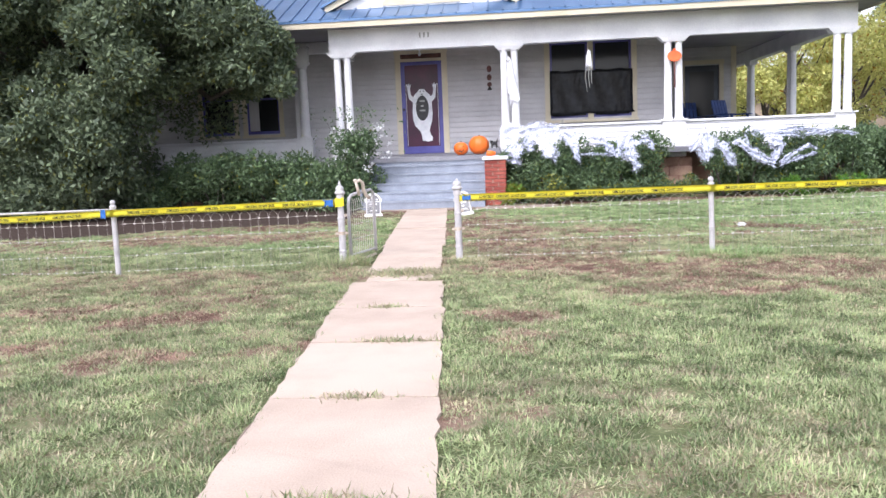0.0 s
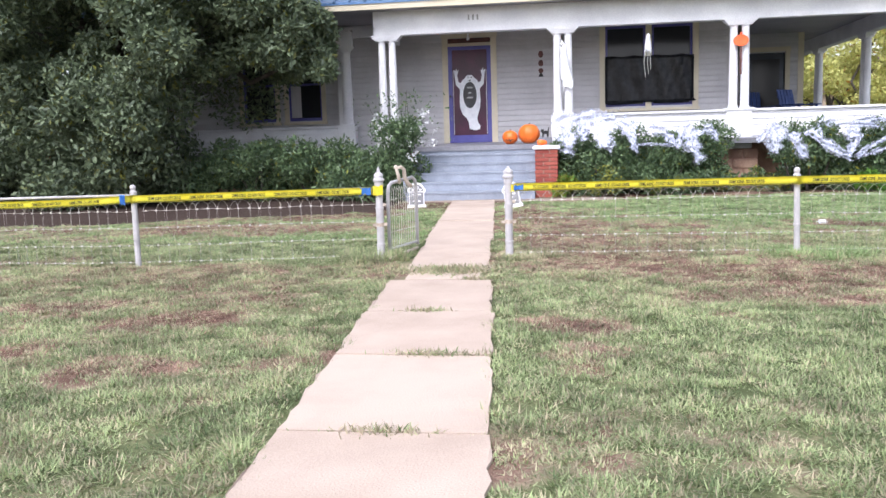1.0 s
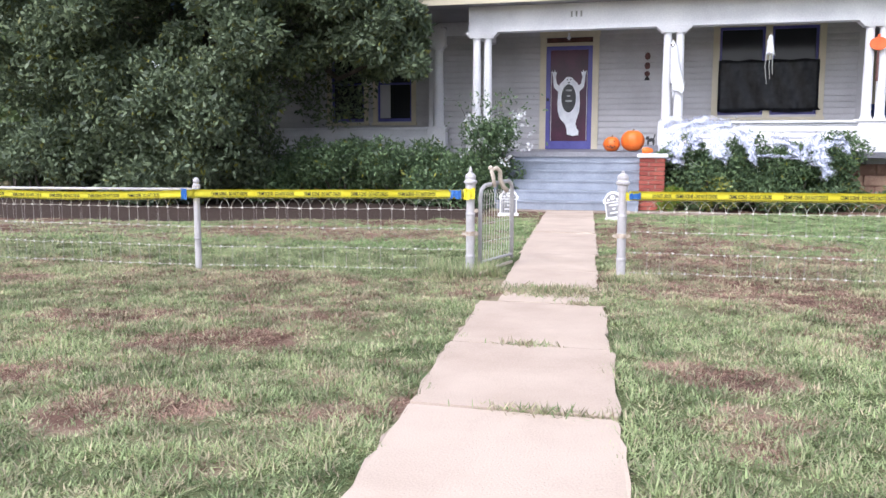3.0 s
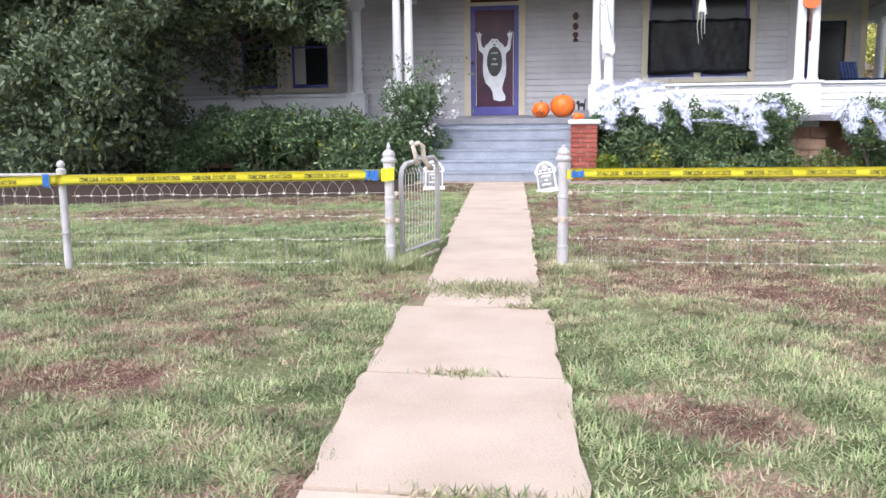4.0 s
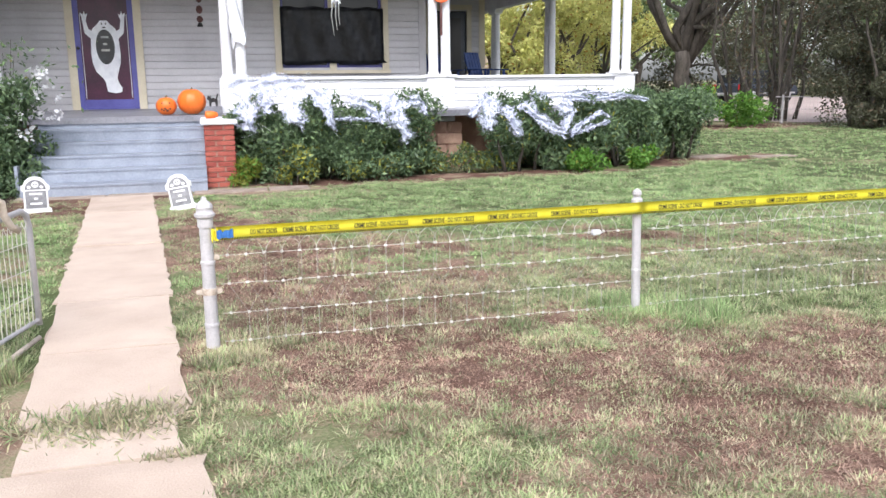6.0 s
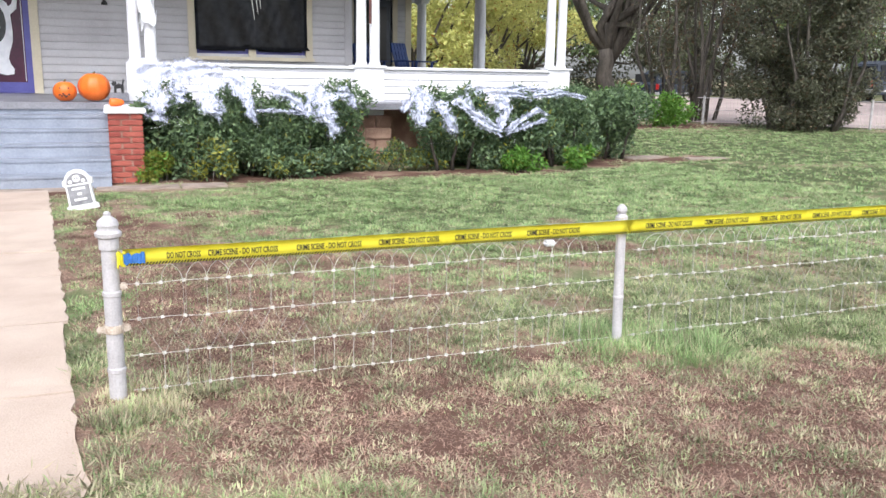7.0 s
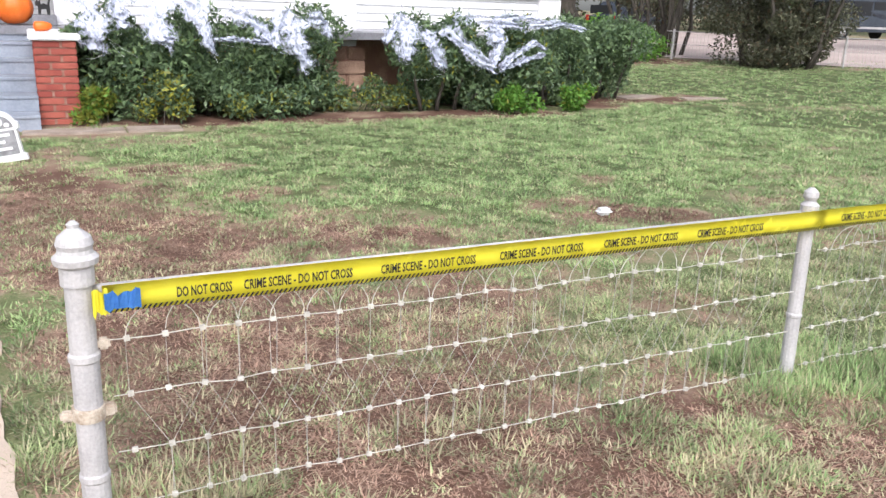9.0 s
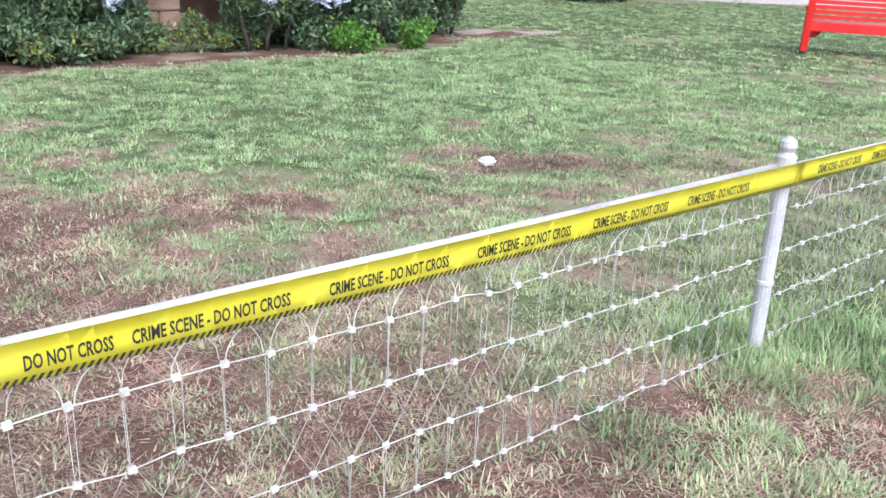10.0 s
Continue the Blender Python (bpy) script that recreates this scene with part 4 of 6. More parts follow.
def bay(a, b, label, seed):
    """A bay of woven wire between two posts, with its top rail."""
    (x0, y0), (x1, y1) = POST[a], POST[b]
    if x0 > x1:
        x0, y0, x1, y1 = x1, y1, x0, y0
    rng = np.random.default_rng(seed)
    ob = thing("wire_fence_panel", label, "fence", "bays of the wire fence", at=(x0, y0, 0))
    ob.rotation_euler = (0, 0, math.atan2(y1 - y0, x1 - x0))
    ln = math.hypot(x1 - x0, y1 - y0)
    part("top_rail", tube([(0.02, 0.012, RAIL_Z - 0.012), (ln / 2, 0.012, RAIL_Z - 0.008), (ln - 0.02, 0.012, RAIL_Z)], 0.012, 10), GALV, ob, "pale pipe top rail", True)
    n = int((ln - 0.16) / PITCHX)
    for z in STRANDS:
        pts = [(0.06 + (ln - 0.08) * k / 24, -0.004 + 0.004 * rng.normal() * (0 < k < 24), z + 0.003 * rng.normal() * (0 < k < 24)) for k in range(25)]
        st = part("strand", tube(pts, 0.0015, 4), WIRE, ob)
        for k in range(n + 1):
            t = (0.10 + k * PITCHX - 0.06) / (ln - 0.08) * 24
            i = min(23, int(t))
            q = Vector(pts[i]).lerp(Vector(pts[i + 1]), t - i)
            piece("clamp", clamp_mesh, st, Matrix.Translation(q) @ pose(0, 0, 0, rng.normal() * 8, rng.normal() * 10, 0))
    for k in range(n - 1):
        at = pose(0.10 + k * PITCHX, 0, 0.003 * rng.normal(), rng.normal() * 1.5, rng.normal() * 0.8, 0)
        loop = piece("loop", loop_mesh, ob, at)
        for me in leg_meshes:
            piece("leg", me, loop, Matrix())
    return ob


bay("R0", "R1", "woven loop-top wire fence bay beside the gate post", 1)
bay("R1", "R2", "woven loop-top wire fence bay along the lawn", 2)
bay("R2", "R3", "woven loop-top wire fence bay along the lawn", 3)
bay("L1", "L0", "woven loop-top wire fence bay next to the open gate", 4)
bay("L2", "L1", "woven loop-top wire fence bay in front of dark trees", 5)
bay("L3", "L2", "woven loop-top wire fence bay in front of dark trees", 6)

# ---- steps, cheek wall and porch openings ----
steps = thing("porch_steps", "six worn blue-grey painted wooden steps up to the porch", "steps")
RISE, GO, S0 = 0.1555, 0.315, 6.87
for i in range(6):
    y = S0 + i * GO
    part("riser", box(-2.25, -0.005, y, y + 0.03, i * RISE - (0.03 if i == 0 else 0), (i + 1) * RISE - 0.035), STEP, steps)
    if i < 5:
        part("tread", box(-2.27, -0.003, y - 0.014, y + GO + 0.002, (i + 1) * RISE - 0.035, (i + 1) * RISE, 0.008), STEP, steps)
part("side_board", box(-2.31, -2.272, S0 + 0.1, 8.41, -0.02, 0.40), STEP, steps)

cheek = thing("brick_pier", "low red-painted brick pier beside the steps with a white stone cap", "brick pier")
PX0, PX1, PY0, PY1, PZ = -0.005, 0.385, 7.25, 8.40, 0.845
part("core", box(PX0 + 0.012, PX1 - 0.012, PY0 + 0.012, PY1, -0.03, PZ), MORTAR, cheek)
part("cap", box(PX0 - 0.045, PX1 + 0.045, PY0 - 0.045, PY1, PZ, PZ + 0.065, 0.012), WHITE, cheek, "white painted cap slab")
brick_meshes = {}


def brick(ln, wd=0.05):
    if ln not in brick_meshes:
        bm = box(-ln / 2, ln / 2, -wd / 2, wd / 2, 0, 0.058, 0.005)
        me = bpy.data.meshes.new("brick")
        bm.to_mesh(me)
        bm.free()
        me.materials.append(BRICK)
        brick_meshes[ln] = me
    return brick_meshes[ln]


rngb = np.random.default_rng(9)
for c in range(12):
    z = 0.004 + c * 0.0702
    a, b = (0.235, 0.13) if c % 2 else (0.13, 0.235)
    piece("brick", brick(a), cheek, pose(PX0 + a / 2, PY0 + 0.022 - 0.003 * rngb.random(), z, 0, rngb.normal() * 0.4, 0))
    piece("brick", brick(b), cheek, pose(PX1 - b / 2, PY0 + 0.022 - 0.003 * rngb.random(), z, 0, rngb.normal() * 0.4, 0))
    y = PY0 + 0.05 + (0.11 if c % 2 else 0.0)
    while y + 0.235 < PY1:
        piece("brick", brick(0.235), cheek, pose(PX0 + 0.022 - 0.003 * rngb.random(), y + 0.1175, z, 0, 0, 90))
        piece("brick", brick(0.235), cheek, pose(PX1 - 0.022, y + 0.1175, z, 0, 0, 90))
        y += 0.247

# Stone pier under the middle column.
pier = part("stone_pier", box(3.44, 4.02, 8.80, 9.1, -0.05, 0.735), MORTAR, house)
for c, z in enumerate((0.0, 0.19, 0.375, 0.56)):
    h = (0.18, 0.175, 0.175, 0.17)[c]
    for x0, x1 in (((3.41, 3.78), (3.80, 4.05)) if c % 2 else ((3.41, 3.60), (3.62, 4.05))):
        part("stone", box(x0, x1, 8.76 - 0.012 * rngb.random(), 8.84, z, z + h, 0.016), STONE, pier)


def frame_of(parent, x0, x1, z0, z1, y, w, mat, name="trim", d=0.03, sill=True):
    """Boards round an opening."""
    part(name, box(x0 - w, x0, y - d, y, z0, z1, 0.004), mat, parent)
    part(name, box(x1, x1 + w, y - d, y, z0, z1, 0.004), mat, parent)
    part(name, box(x0 - w - 0.015, x1 + w + 0.015, y - d - 0.006, y, z1, z1 + w, 0.004), mat, parent)
    if sill:
        part("sill", box(x0 - w - 0.02, x1 + w + 0.02, y - d - 0.035, y, z0 - 0.06, z0, 0.005), mat, parent)


# Front door with its screen, hung with a flat ghost.
d1 = thing("door_1", "violet-blue screen door with dark maroon panel and hanging ghost", "door", kind="structure")
DY = WALL - 0.03
frame_of(d1, DOOR[0], DOOR[1], 0.985, 3.20, WALL - 0.022, 0.125, CREAM, "trim", 0.035, False)
part("transom", box(DOOR[0], DOOR[1], WALL + 0.0, WALL + 0.03, 3.10, 3.20), PLAQUE, d1)
part("transom_bar", box(DOOR[0], DOOR[1], WALL - 0.04, WALL + 0.02, 3.035, 3.10, 0.004), CREAM, d1)
x0, x1, z0, z1 = DOOR
part("stile", box(x0, x0 + 0.085, DY - 0.02, DY + 0.02, z0 + 0.01, z1, 0.004), PURPLE, d1)
part("stile", box(x1 - 0.085, x1, DY - 0.02, DY + 0.02, z0 + 0.01, z1, 0.004), PURPLE, d1)
part("rail", box(x0 + 0.085, x1 - 0.085, DY - 0.018, DY + 0.018, z1 - 0.075, z1), PURPLE, d1)
part("rail", box(x0 + 0.085, x1 - 0.085, DY - 0.018, DY + 0.018, z0 + 0.01, z0 + 0.17), PURPLE, d1)
part("panel", box(x0 + 0.085, x1 - 0.085, DY - 0.002, DY + 0.012, z0 + 0.17, z1 - 0.075), MAROON, d1)
for a, b in ((x0 + 0.10, x0 + 0.108), (x1 - 0.108, x1 - 0.10)):
    part("piping", box(a, b, DY - 0.006, DY - 0.002, z0 + 0.19, z1 - 0.5), CLOTH, d1, "pale thin edging")
part("knob", lathe([(0.012, 0), (0.012, 0.03), (0.026, 0.04), (0.028, 0.055), (0.015, 0.07)], 12, None, pose(x0 + 0.045, DY - 0.02, 1.98, 90)), INK, d1, smooth=True)

gc = (x0 + x1) / 2
ghost = thing("ghost_banner", "flat white ghost with raised arms hung on the door", "decoration")
body = []
for u, w in ((2.42, 0.055), (2.36, 0.10), (2.30, 0.17), (2.22, 0.205), (2.08, 0.215), (1.90, 0.225), (1.74, 0.215), (1.60, 0.17), (1.50, 0.11), (1.42, 0.10), (1.34, 0.12)):
    body.append((u, w))
tailx = lambda u: 0.0 if u > 1.6 else (1.6 - u) * 0.35
out = [(gc + w + tailx(u), u) for u, w in body] + [(gc + 0.20, 1.27), (gc + 0.10, 1.25), (gc - 0.02, 1.28)] + [(gc - w + tailx(u), u) for u, w in body[::-1]]
part("body", plate(out, DY - 0.034, DY - 0.026), CLOTH, ghost)
for s in (-1, 1):
    arm = [(gc + s * 0.15, 2.22), (gc + s * 0.20, 2.12), (gc + s * 0.30, 2.22), (gc + s * 0.325, 2.45), (gc + s * 0.345, 2.55), (gc + s * 0.30, 2.51), (gc + s * 0.285, 2.57), (gc + s * 0.265, 2.51), (gc + s * 0.235, 2.53), (gc + s * 0.265, 2.42), (gc + s * 0.24, 2.29)]
    part("arm", plate(arm, DY - 0.033, DY - 0.027), CLOTH, ghost)
part("belly", plate(oval(gc, 2.0, 0.145, 0.28, 22), DY - 0.040, DY - 0.034), BLACKFILM, ghost, "dark grey oval panel")
for k, (z, w) in enumerate(((2.14, 0.12), (2.03, 0.06), (1.93, 0.13))):
    part("lettering", box(gc - w / 2, gc + w / 2, DY - 0.043, DY - 0.040, z, z + 0.035), GREYBAR, ghost, "faint grey lettering bars")
part("eye", plate(oval(gc - 0.03, 2.37, 0.012, 0.016, 10), DY - 0.038, DY - 0.034), INK, ghost)
part("eye", plate(oval(gc + 0.035, 2.37, 0.012, 0.016, 10), DY - 0.038, DY - 0.034), INK, ghost)
part("mouth", plate(oval(gc, 2.31, 0.03, 0.012, 10), DY - 0.038, DY - 0.034), INK, ghost)


def window(name, label, x0, x1, z0, z1, y, mull, trim=0.12):
    w = thing(name, label, "window", kind="structure")
    frame_of(w, x0, x1, z0, z1, y - 0.022, trim, CREAM, "trim", 0.03)
    edges = [x0] + [m for m in mull] + [x1]
    for m in mull:
        part("mullion", box(m - 0.06, m + 0.06, y - 0.03, y + 0.05, z0, z1, 0.004), CREAM, w)
    for i, (a, b) in enumerate(zip(edges, edges[1:])):
        a, b = a + (0.06 if i else 0), b - (0.06 if i < len(edges) - 2 else 0)
        bm = box(a, a + 0.045, y + 0.02, y + 0.06, z0, z1)
        box(b - 0.045, b, y + 0.02, y + 0.06, z0, z1, bm=bm)
        box(a + 0.045, b - 0.045, y + 0.021, y + 0.059, z0, z0 + 0.09, bm=bm)
        box(a + 0.045, b - 0.045, y + 0.021, y + 0.059, z1 - 0.05, z1, bm=bm)
        box(a + 0.045, b - 0.045, y + 0.015, y + 0.05, (z0 + z1) / 2 - 0.02 + 0.12, (z0 + z1) / 2 + 0.02 + 0.12, bm=bm)
        part("sash", bm, PURPLE, w, "violet-blue painted sash")
        part("pane", box(a + 0.045, b - 0.045, y + 0.055, y + 0.061, z0 + 0.09, z1 - 0.05), GLASS, w)
    return w


window("window_1", "double window with violet sashes and cream trim", *WIN, WALL, [2.255])
window("window_2", "dark double-hung window with cream trim behind shrubs", -6.78, -6.02, 1.56, 3.0, LEFT, [], 0.1)
window("window_3", "dark double-hung window with cream trim on the recessed porch", -5.71, -4.93, 1.56, 3.0, LEFT, [], 0.1)
part("curtain", box(-5.66, -5.43, LEFT + 0.022, LEFT + 0.034, 1.66, 2.94), SIDING, house)
d2 = thing("door_2", "dark side door with cream trim at the porch corner", "door", kind="structure")
frame_of(d2, 5.02, 5.90, 0.985, 2.98, DEEP - 0.022, 0.11, CREAM, "trim", 0.03, False)
part("leaf", box(5.02, 5.90, DEEP + 0.03, DEEP + 0.07, 0.985, 2.98), VANBODY, d2)
part("pane", box(5.14, 5.78, DEEP + 0.022, DEEP + 0.03, 1.5, 2.8), GLASS, d2)
part("interior_wall", box(-9.4, 6.1, 16.0, 16.1, 0.9, 3.42), PLAQUE, house)

sheet = thing("black_window_sheet", "black plastic sheet pinned over the lower window", "sheet")
bm = bmesh.new()
nxs, nzs = 30, 14
grid = [[bm.verts.new((1.36 + 1.80 * i / nxs + (0.05 if (i == nxs and j == 0) else 0), WALL - 0.075 - 0.012 * math.sin(i * 0.9 + j * 0.4) - 0.008 * math.sin(i * 2.3 - j), 1.705 + 0.965 * j / nzs + 0.012 * math.sin(i * 0.8) * (j == nzs) - 0.02 * math.sin(i * 0.35) * (j == 0))) for i in range(nxs + 1)] for j in range(nzs + 1)]
for j in range(nzs):
    for i in range(nxs):
        bm.faces.new((grid[j][i], grid[j][i + 1], grid[j + 1][i + 1], grid[j + 1][i]))
bmesh.ops.solidify(bm, geom=bm.faces[:], thickness=0.004)
part("film", bm, BLACKFILM, sheet, smooth=True)

# Small fixtures on the porch.
lamp = thing("porch_bulb", "small white bulb above the front door", "lamp")
part("bulb", lathe([(0.016, 0.0), (0.018, 0.03), (0.034, 0.06), (0.036, 0.085), (0.024, 0.11), (0.006, 0.12)], 12, None, pose(-1.5, WALL - 0.1, 3.26, 180)), CLOTH, lamp, smooth=True)
part("holder", box(-1.52, -1.48, WALL - 0.12, WALL - 0.02, 3.255, 3.28, 0.004), WHITE, lamp)
num = thing("house_number", "small grey number plates on the porch beam", "sign")
for k in range(3):
    part("digit", box(-1.30 + k * 0.085, -1.268 + k * 0.085, 8.828, 8.838, 3.32, 3.42), GREYBAR, num)
plq = thing("wall_plaque", "string of three small brown-red plaques on the wall", "wall decoration")
for z0, h in ((2.72, 0.15), (2.54, 0.14), (2.40, 0.11)):
    part("plaque", plate(oval(0.03, z0 + h / 2, 0.055, h / 2, 8), WALL - 0.045, WALL - 0.03), PLAQUE, plq)
part("bell", lathe([(0.05, 0), (0.045, 0.03), (0.02, 0.07)], 10, None, pose(0.03, WALL - 0.05, 2.33)), INK, plq)

flag = thing("pumpkin_windsock", "red-orange round pumpkin windsock with tails on a column", "decoration")
part("face", plate(oval(3.73, 2.71, 0.135, 0.105, 22), 8.80, 8.83), ORANGEFLAG, flag)
part("stalk", box(3.71, 3.75, 8.805, 8.825, 2.81, 2.86), ORANGEFLAG, flag)
part("tail", box(3.712, 3.748, 8.81, 8.818, 2.10, 2.62), PLAQUE, flag, "thin dark red tail")


def cloth_figure(name, label, x, y, ztop, zbot, w, seed, face=True, tilt=0.0):
    """A small hanging ghost: head and ragged gauze."""
    rng = np.random.default_rng(seed)
    ob = thing(name, label, "decoration")
    bm = bmesh.new()
    ring = []
    n, rows = 16, 9
    for j in range(rows):
        u = j / (rows - 1)
        r = w * (0.55 * math.sin(min(1, u * 5) * math.pi / 2) if u < 0.2 else 0.55 - 0.15 * math.exp(-((u - 0.28) / 0.06) ** 2) + 0.45 * (u - 0.2))
        ring.append([bm.verts.new((x + tilt * u + r * math.cos(2 * math.pi * k / n) * (1 + 0.18 * math.sin(3 * k + j)), y + 0.4 * r * math.sin(2 * math.pi * k / n), ztop - (ztop - zbot) * u + (rng.normal() * 0.09 * (ztop - zbot) if j == rows - 1 else 0))) for k in range(n)])
    for a, b in zip(ring, ring[1:]):
        for k in range(n):
            bm.faces.new((a[k], a[(k + 1) % n], b[(k + 1) % n], b[k]))
    bm.faces.new(ring[0])
    part("gauze", bm, CLOTH, ob, smooth=True)
    if face:
        for dx, dz, r in ((-0.25, 0.0, 0.14), (0.25, 0.0, 0.14), (0, -0.4, 0.16)):
            part("eye" if dz == 0 else "mouth", plate(oval(x + dx * w * 0.8, ztop - (ztop - zbot) * 0.12 + dz * w * 0.6, r * w * 0.6, r * w * 0.8, 8), y - 0.24 * w - 0.005, y - 0.2 * w), INK, ob)
    return ob


cloth_figure("hanging_ghost", "white cloth ghost with painted face tied on a column", 0.47, 8.84, 2.88, 2.02, 0.12, 3, tilt=0.10)
cloth_figure("hanging_ghoul", "ragged white gauze ghoul hanging before the window", 2.08, 8.98, 2.94, 2.60, 0.075, 4, False)
tail = thing("ghoul_streamer", "thin dark ragged streamer under the hanging ghoul", "decoration")
for k, dx in enumerate((-0.05, 0.0, 0.04)):
    part("strip", tube([(2.08 + dx, 8.97, 2.6), (2.07 + dx * 1.3, 8.975, 2.4), (2.09 + dx, 8.97, 2.1 + 0.08 * k)], 0.012, 5, None, 0.004), GREYBAR, tail)

# ---- things on the porch ----


def pumpkin(name, label, x, y, z, r, squash, dots, seed):
    ob = thing(name, label, "pumpkin", "pumpkins on the porch", at=(x, y, z))
    bm = bmesh.new()
    n, m = 40, 16
    rings = []
    for j in range(m + 1):
        a = -math.pi / 2 + math.pi * j / m
        row = []
        for k in range(n):
            t = 2 * math.pi * k / n
            lobe = 1 - 0.055 * abs(math.sin(t * 5)) ** 0.6 * math.cos(a) ** 0.5 if 0 < j < m else 1
            rr = r * math.cos(a) * lobe
            row.append(bm.verts.new((rr * math.cos(t), rr * math.sin(t), r * squash * (1 + math.sin(a) * (1 - 0.10 * math.exp(-(math.cos(a) * 4) ** 2))))))
        rings.append(row)
    for a, b in zip(rings, rings[1:]):
        for k in range(n):
            bm.faces.new((a[k], a[(k + 1) % n], b[(k + 1) % n], b[k]))
    bmesh.ops.remove_doubles(bm, verts=bm.verts, dist=0.0005)
    part("flesh", bm, ORANGE, ob, smooth=True)
    h = r * squash * 1.85
    part("stalk", tube([(0, 0, h - 0.01), (0.004, 0, h + 0.02), (0.02, 0, h + 0.04)], 0.016, 7, None, 0.011), STALK, ob)
    rng = np.random.default_rng(seed)
    for dx, dz in dots:
        yy = -math.sqrt(max(0.01, 1 - dx * dx - dz * dz)) * r * 0.965
        part("dot", lathe([(0.012, 0), (0.012, 0.008), (0.004, 0.012)], 8, None, Matrix.Translation((dx * r, yy, r * squash + dz * r * squash)) @ pose(0, 0, 0, 90)), INK, ob)
    return ob


pumpkin("pumpkin", "large plain orange pumpkin on the porch edge", -0.16, 8.62, 0.938, 0.205, 0.93, (), 1)
pumpkin("pumpkin", "smaller orange pumpkin with a face of black dots", -0.52, 8.58, 0.937, 0.148, 0.90, [(-0.35, 0.35), (0.35, 0.35), (-0.4, -0.3), (-0.2, -0.42), (0, -0.35), (0.2, -0.42), (0.38, -0.28), (0.1, -0.5), (-0.1, -0.2)], 2)
gourd = thing("gourd", "small flat orange gourd on the brick pier cap", "gourd")
part("flesh", lathe([(0.02, -0.085), (0.05, -0.07), (0.052, 0.0), (0.043, 0.05), (0.03, 0.085), (0.012, 0.095)], 16, None, pose(0.10, 7.75, 0.91 + 0.05, 0, 90, 15)), ORANGE, gourd, smooth=True)
block = thing("concrete_block", "low grey concrete block at the porch edge", "block")
part("block", box(0.02, 0.27, 8.50, 8.84, 0.938, 1.055, 0.01), FLOORPAINT, block)
cat = bmesh.new()
outline = [(-0.055, 0), (-0.03, 0), (-0.025, 0.05), (0.02, 0.055), (0.025, 0), (0.05, 0), (0.055, 0.06), (0.05, 0.10), (0.065, 0.16), (0.05, 0.175), (0.03, 0.10), (0.0, 0.115), (-0.025, 0.10), (-0.03, 0.145), (-0.045, 0.13), (-0.06, 0.145), (-0.08, 0.115), (-0.075, 0.09), (-0.055, 0.08)]
plate([(0.15 + x * 1.15, 1.055 + z * 1.1) for x, z in outline], 8.61, 8.65, cat)
tagged(part("cat_figurine", cat, BLACK), "small flat black cat figurine on the porch edge", "figurine")


def chair(x, y, z, rz):
    ob = thing("porch_chair", "blue painted slatted porch chair", "chair", at=(x, y, z))
    ob.rotation_euler = (0, 0, radians(rz))
    for sx in (-1, 1):
        part("leg", box(sx * 0.27 - 0.02, sx * 0.27 + 0.02, -0.28, -0.23, 0, 0.62, 0.004), BLUECHAIR, ob)
        part("leg", box(sx * 0.27 - 0.02, sx * 0.27 + 0.02, 0.20, 0.25, 0, 0.62, 0.004), BLUECHAIR, ob)
        part("armrest", box(sx * 0.29 - 0.05, sx * 0.29 + 0.05, -0.34, 0.32, 0.62, 0.645, 0.004), BLUECHAIR, ob)
    for k in range(5):
        part("seat_slat", box(-0.25, 0.25, -0.28 + k * 0.1, -0.19 + k * 0.1, 0.38 - 0.012 * k, 0.40 - 0.012 * k), BLUECHAIR, ob)
        bm = box(-0.24 + k * 0.1, -0.16 + k * 0.1, 0, 0.02, 0.36, 1.02)
        bmesh.ops.rotate(bm, verts=bm.verts, cent=(0, 0, 0.36), matrix=Matrix.Rotation(radians(-16), 3, "X"))
        bmesh.ops.translate(bm, verts=bm.verts, vec=(0, 0.22, 0))
        part("back_slat", bm, BLUECHAIR, ob)
    part("back_rail", box(-0.25, 0.25, 0.36, 0.385, 0.80, 0.86), BLUECHAIR, ob)
    return ob


chair(5.75, 12.6, 0.985, 35)
chair(5.0, 13.4, 0.985, 10)

# ---- tape, gate and yard decorations ----


def text_mesh(words, width, tall):
    """The words as a flat mesh of that size, its foot at the origin, seen from -y."""
    cu = bpy.data.curves.new("lettering", "FONT")
    cu.body, cu.size, cu.resolution_u, cu.offset = words, 1.0, 2, 0.022
    tmp = new("tmp", cu)
    bpy.context.view_layer.update()
    me = bpy.data.meshes.new_from_object(tmp)
    bpy.data.objects.remove(tmp)
    co = np.empty(len(me.vertices) * 3, np.float32)
    me.vertices.foreach_get("co", co)
    co = co.reshape(-1, 3)
    lo, hi = co.min(0), co.max(0)
    k = np.stack([(co[:, 0] - lo[0]) / (hi[0] - lo[0]) * width, np.zeros(len(co)), (co[:, 1] - lo[1]) / (hi[1] - lo[1]) * tall], 1).astype(np.float32)
    me.vertices.foreach_set("co", k.ravel())
    me.materials.clear()
    me.materials.append(INK)
    me.update()
    return me


words = text_mesh("CRIME SCENE - DO NOT CROSS", 0.292, 0.027)
words_end = text_mesh("DO NOT CROSS", 0.135, 0.027)
TW = 0.068


